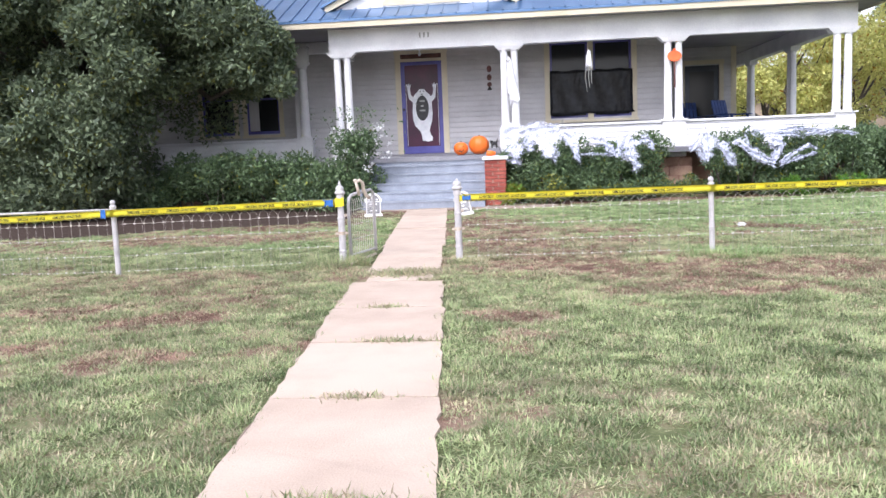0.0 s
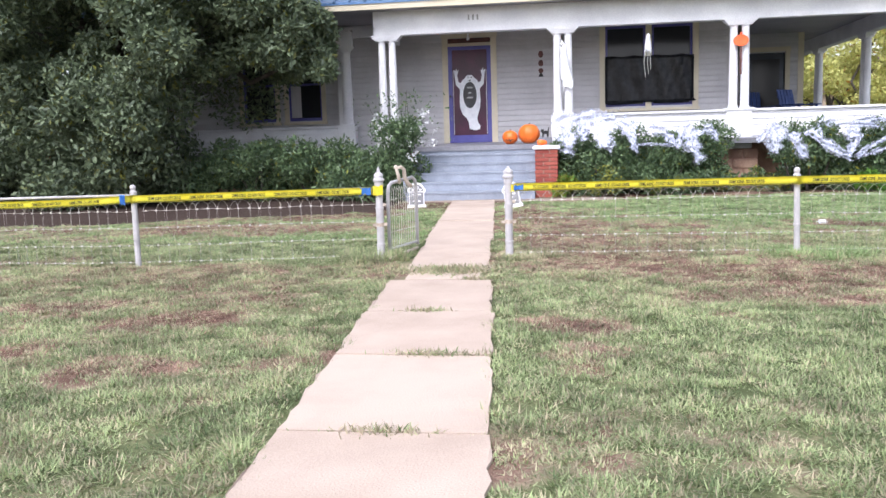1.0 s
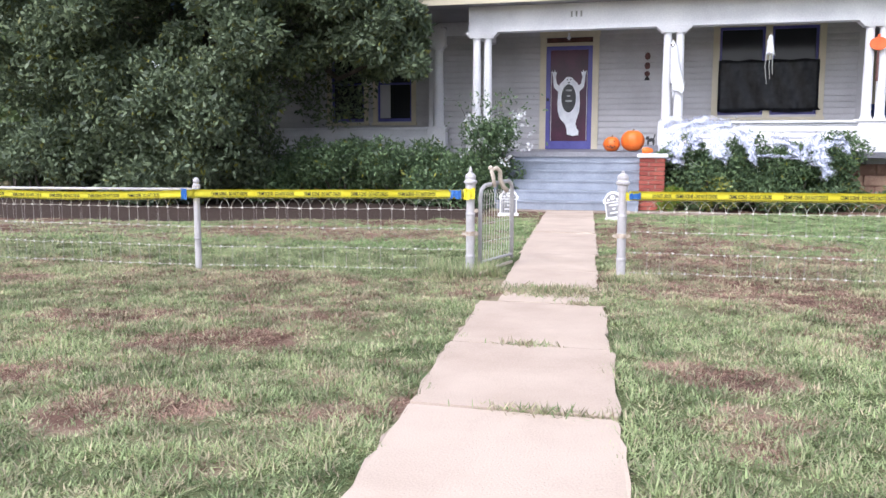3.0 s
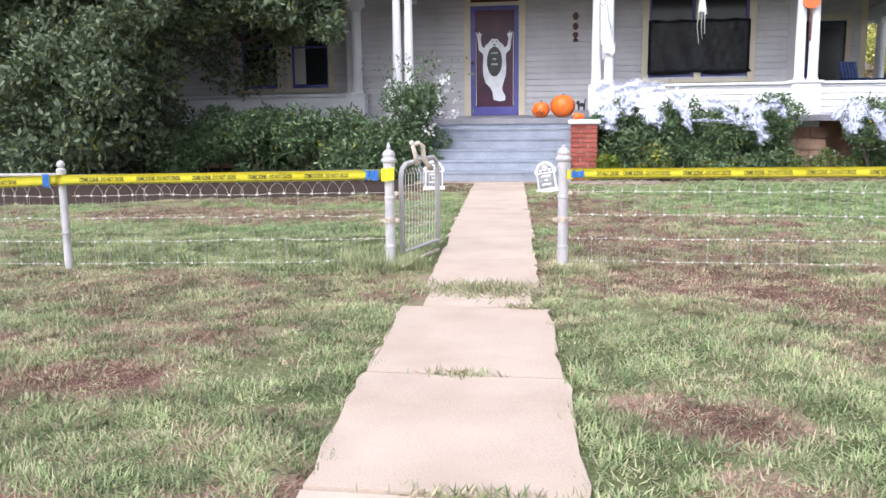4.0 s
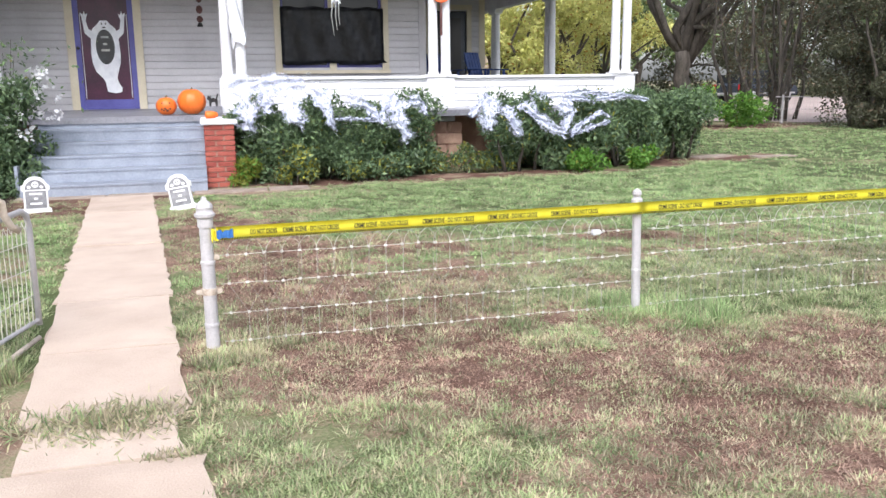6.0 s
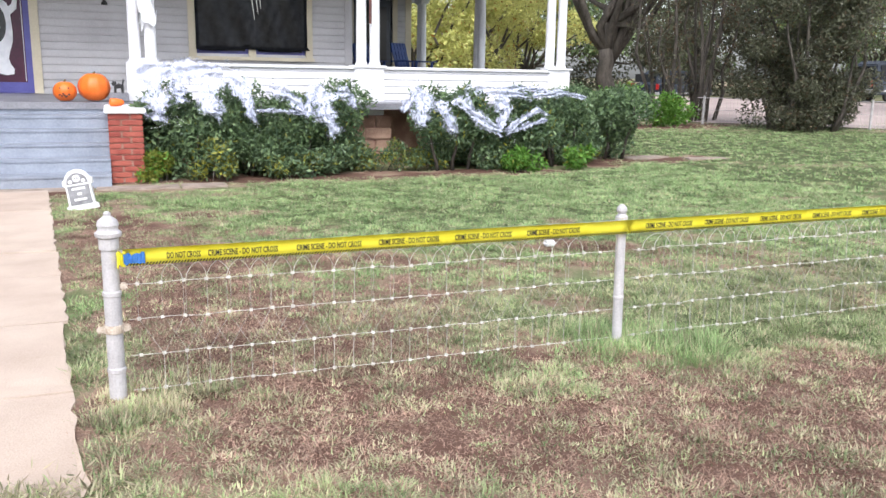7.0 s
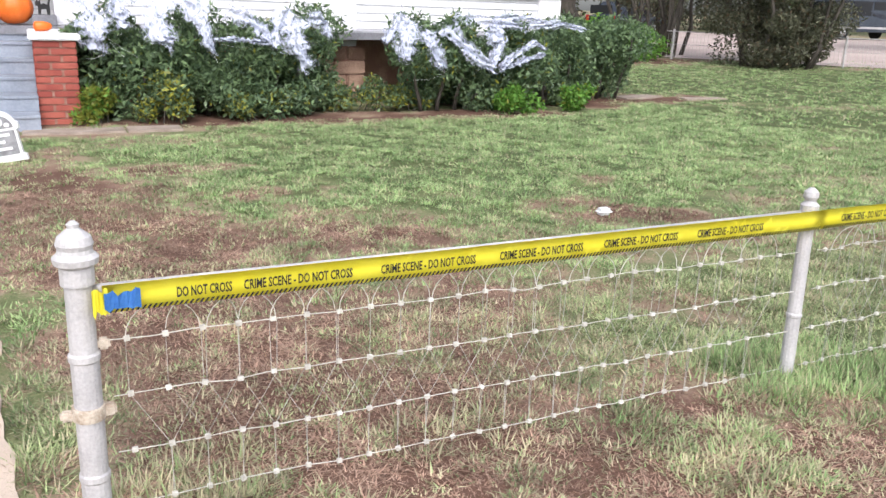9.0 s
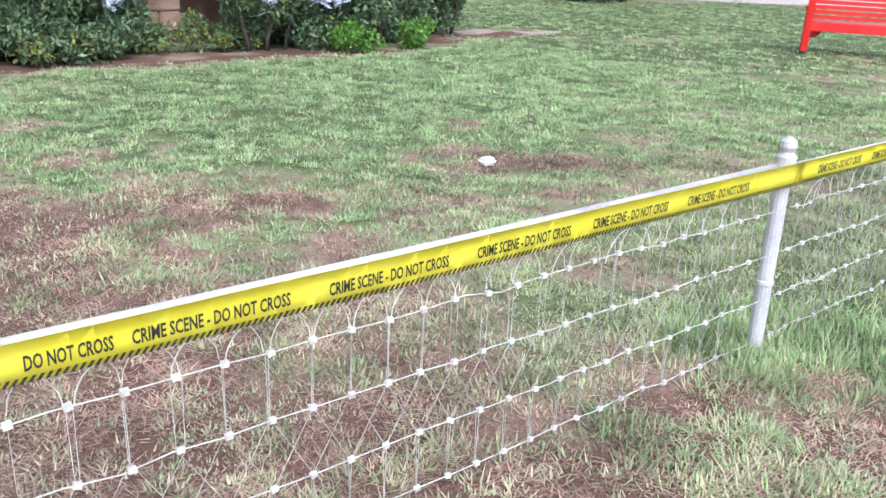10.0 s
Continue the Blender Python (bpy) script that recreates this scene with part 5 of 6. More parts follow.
def tape(a, b, za, zb, sag, label, first=0.2, gap_y=-0.05, text=True, seed=0):
    """Barrier tape from a to b (x, y), its lower edge at za and zb."""
    ob = thing("barrier_tape", label, "barrier tape", "lengths of barrier tape", at=(a[0], a[1] + gap_y, 0))
    ang = math.atan2(b[1] - a[1], b[0] - a[0])
    ob.rotation_euler = (0, 0, ang)
    ln = math.hypot(b[0] - a[0], b[1] - a[1])
    foot = lambda s: za + (zb - za) * s / ln - sag * 4 * (s / ln) * (1 - s / ln)
    ripple = lambda s: 0.0015 * math.sin(s * 5 + seed) + 0.001 * math.sin(s * 13)
    bm = bmesh.new()
    k = int(ln / 0.04)
    lo = [bm.verts.new((ln * i / k, ripple(ln * i / k) - 0.002, foot(ln * i / k))) for i in range(k + 1)]
    md = [bm.verts.new((ln * i / k, ripple(ln * i / k), foot(ln * i / k) + TW / 2)) for i in range(k + 1)]
    hi = [bm.verts.new((ln * i / k, ripple(ln * i / k) + 0.004, foot(ln * i / k) + TW)) for i in range(k + 1)]
    for p, q in ((lo, md), (md, hi)):
        for i in range(k):
            bm.faces.new((p[i], p[i + 1], q[i + 1], q[i]))
    bmesh.ops.solidify(bm, geom=bm.faces[:], thickness=0.0012)
    band = part("band", bm, TAPE, ob, smooth=True)
    st, s = bmesh.new(), 0.01
    while s < ln - 0.02:
        z, y = foot(s), ripple(s) - 0.0068
        v = [st.verts.new(p) for p in ((s, y, z + 0.001), (s + 0.006, y, z + 0.001), (s + 0.014, y, z + 0.012), (s + 0.008, y, z + 0.012))]
        st.faces.new(v)
        s += 0.0125
    part("hazard_edge", st, INK, ob, "black slanted edge print")["kind"] = "stuff"
    if text:
        if first > 0.19:
            piece("lettering", words_end, ob, pose(first - 0.165, ripple(first) - 0.0065, foot(first - 0.1) + 0.021))
        s = first
        while s + 0.30 < ln:
            tilt = -math.degrees(math.atan2(foot(s + 0.292) - foot(s), 0.292))
            piece("lettering", words, ob, pose(s, ripple(s + 0.15) - 0.0065, foot(s) + 0.021, 0, tilt, 0))
            s += 0.373
    return ob


tape((0.05, -0.08), POST["R1"], 0.584, 0.594, 0.0, "taut yellow crime scene tape tied to the gate post", 0.335, -0.045)
tape(POST["R1"], POST["R2"], 0.594, 0.596, 0.0, "taut yellow crime scene tape along the fence top", 0.10, -0.045, seed=2)
tape(POST["R2"], POST["R3"], 0.596, 0.594, 0.0, "taut yellow crime scene tape along the fence top", 0.10, -0.045, seed=3)
tape(POST["L1"], (-1.20, -0.19), 0.575, 0.585, 0.0, "yellow crime scene tape beside the gate opening", 0.15, -0.045, seed=4)
tape(POST["L2"], POST["L1"], 0.58, 0.575, 0.035, "sagging yellow crime scene tape below the rail", 0.12, -0.045, seed=5)
tape(POST["L3"], POST["L2"], 0.59, 0.58, 0.05, "sagging yellow crime scene tape below the rail", 0.12, -0.045, seed=6)


def wrap(x, y, x0, x1, z0, z1, label, mat, seed):
    rng = np.random.default_rng(seed)
    bm = bmesh.new()
    n = 8
    a = [bm.verts.new((x + x0 + (x1 - x0) * i / n, y + 0.003 * rng.normal(), z0 + 0.005 * rng.normal())) for i in range(n + 1)]
    b = [bm.verts.new((x + x0 + (x1 - x0) * i / n, y + 0.004 + 0.003 * rng.normal(), z1 + 0.004 * rng.normal())) for i in range(n + 1)]
    for i in range(n):
        bm.faces.new((a[i], a[i + 1], b[i + 1], b[i]))
    bmesh.ops.solidify(bm, geom=bm.faces[:], thickness=0.002)
    return tagged(part("tape_wrap", bm, mat), label, "tape")


wrap(0, -0.139, 0.052, 0.135, 0.594, 0.637, "crumpled blue painter's tape round the tape end", BLUETAPE, 1)
wrap(0, -0.134, 0.026, 0.062, 0.585, 0.645, "twisted yellow tape end knotted to the post", TAPE, 2)
wrap(-1.15, -0.25, -0.17, -0.06, 0.585, 0.648, "blue painter's tape beside the gate post", BLUETAPE, 3)
wrap(-1.15, -0.237, -0.045, 0.045, 0.575, 0.665, "yellow tape wound round the gate post", TAPE, 4)
wrap(POST["L1"][0], POST["L1"][1] - 0.064, -0.10, -0.05, 0.565, 0.65, "blue painter's tape over the barrier tape", BLUETAPE, 5)
wrap(POST["L2"][0], POST["L2"][1] - 0.064, -0.08, -0.04, 0.57, 0.655, "blue painter's tape over the barrier tape", BLUETAPE, 6)

gate = thing("wire_gate", "open pale iron and wire garden gate swung inwards", "gate", at=(-1.10, -0.05, 0))
gate.rotation_euler = (0, 0, math.atan2(0.74, 0.19))
GL = 0.62
part("frame", tube([(0, 0, 0.03), (0, 0, 0.58), (0.02, 0, 0.645), (0.08, 0, 0.675), (0.3, 0, 0.69), (GL - 0.08, 0, 0.70), (GL - 0.02, 0, 0.67), (GL, 0, 0.61), (GL, 0, 0.04)], 0.017, 9), GALV, gate, smooth=True)
part("bottom_bar", tube([(0, 0, 0.07), (GL, 0, 0.07)], 0.012, 8), GALV, gate)
for k in range(11):
    s = 0.06 + k * (GL - 0.12) / 10
    part("picket", tube([(s, 0.003, 0.075), (s + 0.01, 0, 0.3), (s, -0.003, 0.52), (s + 0.012, 0, 0.60), (s + 0.03, 0, 0.64), (s + 0.05, 0, 0.60)], 0.0024, 4), WIRE, gate)
for z in (0.22, 0.37, 0.52):
    part("strand", tube([(0, 0, z), (GL / 2, 0.004, z + 0.004), (GL, 0, z)], 0.0026, 4), WIRE, gate)
curl = thing("bone_ornament", "pale curled bone-like ornament hooked over the gate top", "decoration")
part("curl", tube([(-1.02, 0.13, 0.66), (-1.03, 0.12, 0.74), (-1.045, 0.11, 0.80), (-1.01, 0.14, 0.815), (-0.985, 0.17, 0.79), (-0.985, 0.19, 0.72), (-0.965, 0.22, 0.66), (-0.94, 0.26, 0.63)], 0.016, 8, None, 0.020), PALEBARK, curl, smooth=True)
part("knuckle", lathe([(0.005, -0.02), (0.018, -0.01), (0.018, 0.01), (0.005, 0.02)], 8, None, pose(-1.05, 0.105, 0.815)), PALEBARK, curl, smooth=True)
pole = thing("fallen_pole", "pale weathered pole lying at the gate foot", "pole")
part("pole", tube([(-1.02, -0.42, 0.03), (-0.98, -0.1, 0.035), (-0.90, 0.28, 0.04)], 0.016, 7, None, 0.013), PALEBARK, pole, smooth=True)


def tombstone(x, y, rz, lean, label, roll):
    ob = thing("tombstone", label, "tombstone", "toy tombstones beside the path", at=(x, y, 0))
    ob.rotation_euler = (radians(lean), radians(roll), radians(rz))
    w, h = 0.125, 0.405
    side = [(w + 0.025, 0.0), (w + 0.025, 0.045), (w, 0.06), (w - 0.005, 0.24), (w + 0.018, 0.255), (w + 0.018, 0.30)]
    top = [(w - 0.004, 0.315), (w - 0.03, 0.36), (0.06, 0.39), (0.0, h)]
    out = side + top + [(-a, b) for a, b in (side + top[:-1])[::-1]]
    part("slab", plate(out, -0.02, 0.02), FOAM, ob)
    part("panel", plate([(w - 0.02, 0.055), (w - 0.02, 0.245), (-w + 0.02, 0.245), (-w + 0.02, 0.055)], -0.024, -0.0202), FACE, ob, "dark grey panel")
    arch = oval(0, 0.262, w - 0.02, 0.105, 14, 0, math.pi)
    part("arch", plate(arch, -0.0235, -0.0202), FACE, ob, "dark grey arch")
    part("skull", plate(oval(0, 0.315, 0.036, 0.036, 14), -0.032, -0.0237), FOAM, ob)
    for s in (-1, 1):
        part("swirl", plate(oval(s * 0.062, 0.288, 0.02, 0.018, 10), -0.030, -0.0237), FOAM, ob)
        part("socket", plate(oval(s * 0.013, 0.318, 0.009, 0.010, 8), -0.0345, -0.0322), FACE, ob)
    for z, ww in ((0.212, 0.13), (0.160, 0.04), (0.105, 0.12)):
        part("lettering", box(-ww / 2, ww / 2, -0.028, -0.0242, z - 0.010, z + 0.013), FOAM, ob, "white lettering bar")
    part("stake", tube([(-0.07, 0.0, 0.01), (-0.07, 0, -0.06)], 0.004, 5), WIRE, ob)
    return ob


tombstone(-0.27, 5.25, -14, -3, "white foam toy tombstone with skull leaning by the path", -10)
tombstone(-1.83, 5.55, 12, -2, "white foam toy tombstone with dark face in the grass", 1)

# ---- plants ----
rng0 = np.random.default_rng(5)


def in_tree(x, y, z):
    return ((x + 8.0) / 4.9) ** 2 + ((y - 8.0) / 2.2) ** 2 + ((z - 3.6) / 4.6) ** 2 < 1 and not (x > -5.9 and (z < 2.5 or y > 8.3)) and x < -4.4


big = clump_field(rng0, 118, (-12.0, -3.4, 5.8, 10.2, 0.35, 8.0), 0.45, 0.95, in_tree) + clump_field(rng0, 54, (-11.2, -4.4, 5.7, 7.0, 1.2, 5.5), 0.35, 0.7, lambda x, y, z: in_tree(x, y + 0.9, z) and x < -5.2)
big += clump_field(rng0, 26, (-5.9, -4.1, 6.9, 8.2, 2.35, 4.6), 0.25, 0.5) + clump_field(rng0, 14, (-4.3, -3.75, 7.3, 8.1, 2.35, 3.3), 0.12, 0.28)
plant("yard_tree", "large dense dark-green tree with low hanging branches", "tree", big, 1000, 0.115, TREELEAF, 21, (-8.0, 8.4), 30, trunk=(3.4, 0.2), dead=0.06)
for i, (x, y, h) in enumerate(((-7.6, 7.0, 1.5), (-9.0, 6.9, 1.6), (-10.4, 7.1, 1.7), (-11.8, 7.4, 1.8))):
    c = clump_field(rng0, 14, (x - 0.8, x + 0.8, y - 0.5, y + 0.7, 0.15, h - 0.3), 0.3, 0.55)
    plant("under_bush", "dark-green bush under the large tree", "bush", c, 650, 0.11, TREELEAF, 50 + i, (x, y), 7, dead=0.03, group="bushes under the tree")
for i, (x, h) in enumerate(((-6.3, 1.2), (-5.3, 1.25), (-4.2, 1.15), (-3.2, 1.0))):
    c = clump_field(rng0, 9, (x - 0.55, x + 0.55, 7.35, 8.5, 0.15, h - 0.3), 0.26, 0.5)
    plant("porch_bush", "dark-green evergreen bush in front of the recessed porch", "bush", c, 900, 0.085, SHRUBLEAF, 60 + i, (x, 8.0), 7, dead=0.02, group="bushes along the house")
rose = clump_field(rng0, 24, (-3.1, -1.95, 6.95, 7.9, 0.12, 1.3), 0.2, 0.4, lambda x, y, z: abs(x + 2.5) < 0.62 - 0.28 * z)
rb = plant("rose_bush", "leggy rose bush with white blooms beside the steps", "bush", rose, 420, 0.075, SHRUBLEAF, 70, (-2.45, 7.6), 9, stem=0.012)
rngr = np.random.default_rng(71)
canes = bmesh.new()
for k in range(9):
    tx, tz = -2.5 + rngr.normal() * 0.38, 1.5 + rngr.random() * 0.5
    tube([(-2.45 + 0.1 * rngr.normal(), 7.6, 0.3), (-2.45 + (tx + 2.45) * 0.4, 7.5, 1.0), (tx, 7.5 + rngr.normal() * 0.1, tz)], 0.008, 5, canes, 0.003)
part("canes", canes, BARK, rb)
pts = np.stack([-2.45 + rngr.normal(size=420) * 0.36, 7.42 + rngr.normal(size=420) * 0.14, 0.9 + rngr.random(420) ** 0.9 * 1.05], 1)
v, f, rn, dd = leaf_cloud(rngr, pts, 0.07, dead=0.05)
o = new("leaves", mesh_of("leaves", v, f, SHRUBLEAF, rnd=rn, dead=dd))
o.parent = rb
bl = np.concatenate([np.array([-2.42 + rngr.normal() * 0.33, 7.28 + rngr.normal() * 0.1, 0.75 + rngr.random() * 0.85]) + rngr.normal(size=(10, 3)) * 0.028 for k in range(26)])
v, f, rn, dd = leaf_cloud(rngr, bl, 0.062, 0.3, 0, 0, 0.8)
o = tagged(new("blossom", mesh_of("blossom", v, f, PETAL, rnd=rn, dead=dd)), "white rose blooms", kind="stuff")
o.parent = rb
SHRUBS = ((0.95, 0.55, 1.42), (1.75, 0.6, 1.32), (2.75, 0.6, 1.34), (4.75, 0.6, 1.38), (5.7, 0.6, 1.30), (6.65, 0.65, 1.30))
for i, (x, w, h) in enumerate(SHRUBS):
    c = clump_field(rng0, 20, (x - w, x + w, 7.45, 8.45, 0.12, h - 0.30), 0.18, 0.38, lambda a, b, z: not (3.25 < a < 4.15) and b > 7.3 + 0.35 * (z / h) ** 2)
    plant("porch_bush", "leafy green bush under the porch rail", "bush", c, 700, 0.075, SHRUBLEAF, 80 + i, (x, 8.1), 8, dead=0.03, group="bushes along the house", narrow=0.36)
for i, (x, y, r, h, m, dead) in enumerate(((0.62, 7.25, 0.22, 0.42, BRIGHTLEAF, 0.75), (1.25, 7.2, 0.25, 0.6, SHRUBLEAF, 0.5), (3.5, 7.75, 0.4, 0.5, SHRUBLEAF, 0.35), (4.2, 7.75, 0.3, 0.42, SHRUBLEAF, 0.4), (5.55, 7.25, 0.2, 0.42, BRIGHTLEAF, 0.05), (6.5, 7.3, 0.3, 0.38, BRIGHTLEAF, 0.1), (2.3, 7.3, 0.35, 0.35, SHRUBLEAF, 0.3))):
    c = clump_field(rng0, 6, (x - r, x + r, y - r * 0.6, y + r * 0.6, 0.08, h - 0.1), 0.10, 0.2)
    plant("low_shrub", "small yellow-green shrub at the edge of the bed", "shrub", c, 200, 0.065, m, 100 + i, (x, y), 5, stem=0.008, dead=dead, group="small shrubs in the bed")
c = clump_field(rng0, 26, (7.2, 8.25, 8.2, 9.8, 0.2, 1.05), 0.25, 0.45)
plant("corner_bush", "rounded dark bush at the porch corner", "bush", c, 650, 0.075, SHRUBLEAF, 120, (8.1, 9.2), 8)

# Yards and trees behind.


def crown(n, cx, cy, cz, rx, ry, rz, r0, r1):
    return clump_field(rng0, n, (cx - rx, cx + rx, cy - ry, cy + ry, cz - rz, cz + rz), r0, r1, lambda x, y, z: ((x - cx) / rx) ** 2 + ((y - cy) / ry) ** 2 + ((z - cz) / rz) ** 2 < 1)


for i, (x, y, z, r, h) in enumerate(((10.2, 25, 3.4, 3.0, 3.2), (13.5, 27, 3.8, 3.2, 3.4), (17.5, 31, 4.2, 3.6, 3.4), (8.0, 30, 4.0, 3.4, 3.6))):
    plant("yellow_tree", "yellowing autumn tree with dark forked trunk", "tree", crown(30, x, y, z, r, r * 0.7, h, 0.5, 1.0), 560, 0.17, YELLOWLEAF, 130 + i, (x, y), 14, trunk=(1.6, 0.16), dead=0.08, group="yellow trees behind the house")
plant("big_tree", "tall tree with thick dark trunk and high crown", "tree", crown(46, 15.9, 21.4, 7.4, 4.4, 3.0, 2.6, 0.7, 1.2), 130, 0.24, FARLEAF, 140, (15.6, 21.0), 18, trunk=(2.3, 0.36), dead=0.15)
plant("multi_stem_tree", "dull olive multi-stemmed tree at the yard edge", "tree", crown(50, 17.0, 18.6, 3.7, 1.9, 1.4, 2.8, 0.35, 0.7), 210, 0.105, GREYLEAF, 141, (17.0, 18.6), 20, stem=0.07, dead=0.3)
plant("dense_yard_shrub", "tall dense dark olive shrub by the back fence", "shrub", crown(84, 17.9, 14.6, 3.0, 2.0, 1.5, 3.5, 0.4, 0.8), 800, 0.095, GREYLEAF, 142, (17.9, 14.6), 22, stem=0.06, dead=0.1)
c = clump_field(rng0, 16, (12.6, 15.6, 16.2, 17.4, 0.2, 0.85), 0.3, 0.5)
plant("hedge_plants", "bright green leafy plants along the yard edge", "shrub", c, 380, 0.13, BRIGHTLEAF, 143, (14.2, 16.8), 8, dead=0.04)
for i, (x, y, z, r, h) in enumerate(((31, 17, 6.2, 3.8, 2.8), (50, 41, 5.6, 6, 4.6), (62, 50, 6, 7, 5), (24, 40, 5.0, 5.0, 4.0), (38, 46, 6, 6, 5), (34, 30, 6.6, 4.0, 2.8), (46, 32, 6.0, 5.0, 3.6))):
    plant("far_tree", "mid-green tree across the side yard", "tree", crown(36, x, y, z, r, r * 0.7, h, 0.8, 1.4), 220, 0.3, FARLEAF, 150 + i, (x, y), 12, trunk=(2.4, 0.22), dead=0.15, group="trees in the distance")
for i, (x, y, z, r, h) in enumerate(((33, 38.5, 3.6, 3.6, 3.6), (28.5, 42.5, 3.6, 3.6, 3.6), (38.5, 38, 3.4, 3.4, 3.4))):
    plant("far_tree", "dull olive tree beyond the side road", "tree", crown(30, x, y, z, r, r * 0.7, h, 0.8, 1.4), 260, 0.26, GREYLEAF, 170 + i, (x, y), 12, trunk=(2.4, 0.22), dead=0.1, group="trees in the distance")
for i, (x, y, z, r, h) in enumerate(((-15.5, 13, 3.4, 3.2, 3.4), (-20, 18, 4.4, 4.2, 4.2), (-13, 19, 5, 4.0, 4.6), (-25, 12, 4.0, 4.4, 4.0), (-9, 24, 6.0, 4.5, 5.0))):
    plant("far_tree", "grey-green tree beyond the neighbouring yard", "tree", crown(40, x, y, z, r, r * 0.7, h, 0.8, 1.4), 240, 0.27, FARLEAF, 160 + i, (x, y), 12, trunk=(2.4, 0.22), dead=0.06, group="trees in the distance")

# ---- webbing over the bushes ----


def web(label, strips, seed):
    """Gauze in strips of (points, start width, end width), thinner towards the hems, with loose fibres."""
    rng = np.random.default_rng(seed)
    ob = thing("spider_webbing", label, "decoration", "white webbing on the bushes")
    for pts, w0, w1 in strips:
        P = [Vector(p) for p in pts]
        rows, k = 26, 10
        v, edge = [], []
        ph = rng.uniform(0, 6.3)
        for j in range(rows + 1):
            u = j / rows * (len(P) - 1)
            i = min(len(P) - 2, int(u))
            c = P[i].lerp(P[i + 1], u - i)
            d = (P[min(i + 1, len(P) - 1)] - P[max(0, i - (u - i < 0.5))]).normalized()
            s = d.cross(Vector((0, -1, 0.25))).normalized()
            w = (w0 + (w1 - w0) * j / rows) * (1.4 + 0.4 * math.sin(j * 0.55 + ph) + 0.15 * rng.normal())
            for q in range(k + 1):
                side = q / k - 0.5
                p = c + s * (w * side) + Vector((rng.normal() * 0.008, -0.10 + 0.045 * math.sin(q * 1.5 + j * 0.45 + ph) + rng.normal() * 0.012, rng.normal() * 0.010))
                v.append(p[:])
                edge.append(1 - (2 * abs(side)) ** 2.2 if 1 < j < rows - 1 else 0.15)
        idx = np.arange((rows + 1) * (k + 1)).reshape(rows + 1, k + 1)
        f = np.stack([idx[:-1, :-1], idx[:-1, 1:], idx[1:, 1:], idx[1:, :-1]], -1).reshape(-1, 4)
        sheet_ = new("web_sheet", mesh_of("web_sheet", v, f, WEB, edge=edge))
        sheet_.data.polygons.foreach_set("use_smooth", [True] * len(f))
        sheet_.parent = ob
    fib = bmesh.new()
    for k in range(20):
        pts, w0, w1 = strips[rng.integers(len(strips))]
        a = Vector(pts[rng.integers(len(pts))]) + Vector((rng.normal() * 0.08, -0.12, rng.normal() * 0.06))
        b = a + Vector((rng.normal() * 0.22, rng.normal() * 0.04, -0.05 + rng.normal() * 0.12))
        m = a.lerp(b, 0.5) + Vector((0, -0.03, -0.03 * rng.random()))
        tube([a, m, b], 0.0008, 3, fib)
    tagged(part("fibres", fib, CLOTH, ob), kind="stuff")
    return ob


web("stretched white webbing draped over the bushes by the steps", [
    ([(0.28, 7.66, 1.33), (0.84, 7.72, 1.38), (1.47, 7.72, 1.36)], 0.24, 0.22),
    ([(0.50, 7.66, 1.33), (0.56, 7.45, 1.09), (0.57, 7.30, 0.88), (0.52, 7.30, 0.74)], 0.26, 0.18),
    ([(0.88, 7.72, 1.38), (0.81, 7.53, 1.17), (0.86, 7.36, 0.96)], 0.24, 0.12),
    ([(1.24, 7.68, 1.34), (1.16, 7.49, 1.12), (1.22, 7.30, 0.88), (1.35, 7.30, 0.82)], 0.32, 0.14),
    ([(1.46, 7.68, 1.34), (1.62, 7.53, 1.16), (1.67, 7.30, 0.89), (1.75, 7.30, 0.71)], 0.28, 0.04),
    ([(1.95, 7.57, 1.20), (2.21, 7.45, 1.06), (2.36, 7.30, 0.86)], 0.18, 0.12),
    ([(1.72, 7.30, 0.88), (2.03, 7.30, 0.88), (2.36, 7.30, 0.84)], 0.04, 0.04),
    ([(2.71, 7.57, 1.19), (2.48, 7.41, 1.01), (2.36, 7.30, 0.79)], 0.28, 0.12),
    ([(2.65, 7.53, 1.14), (2.64, 7.30, 0.83), (2.80, 7.30, 0.55)], 0.32, 0.14),
    ([(2.84, 7.53, 1.14), (3.02, 7.47, 1.07), (3.05, 7.32, 0.89)], 0.18, 0.06),
], 5)
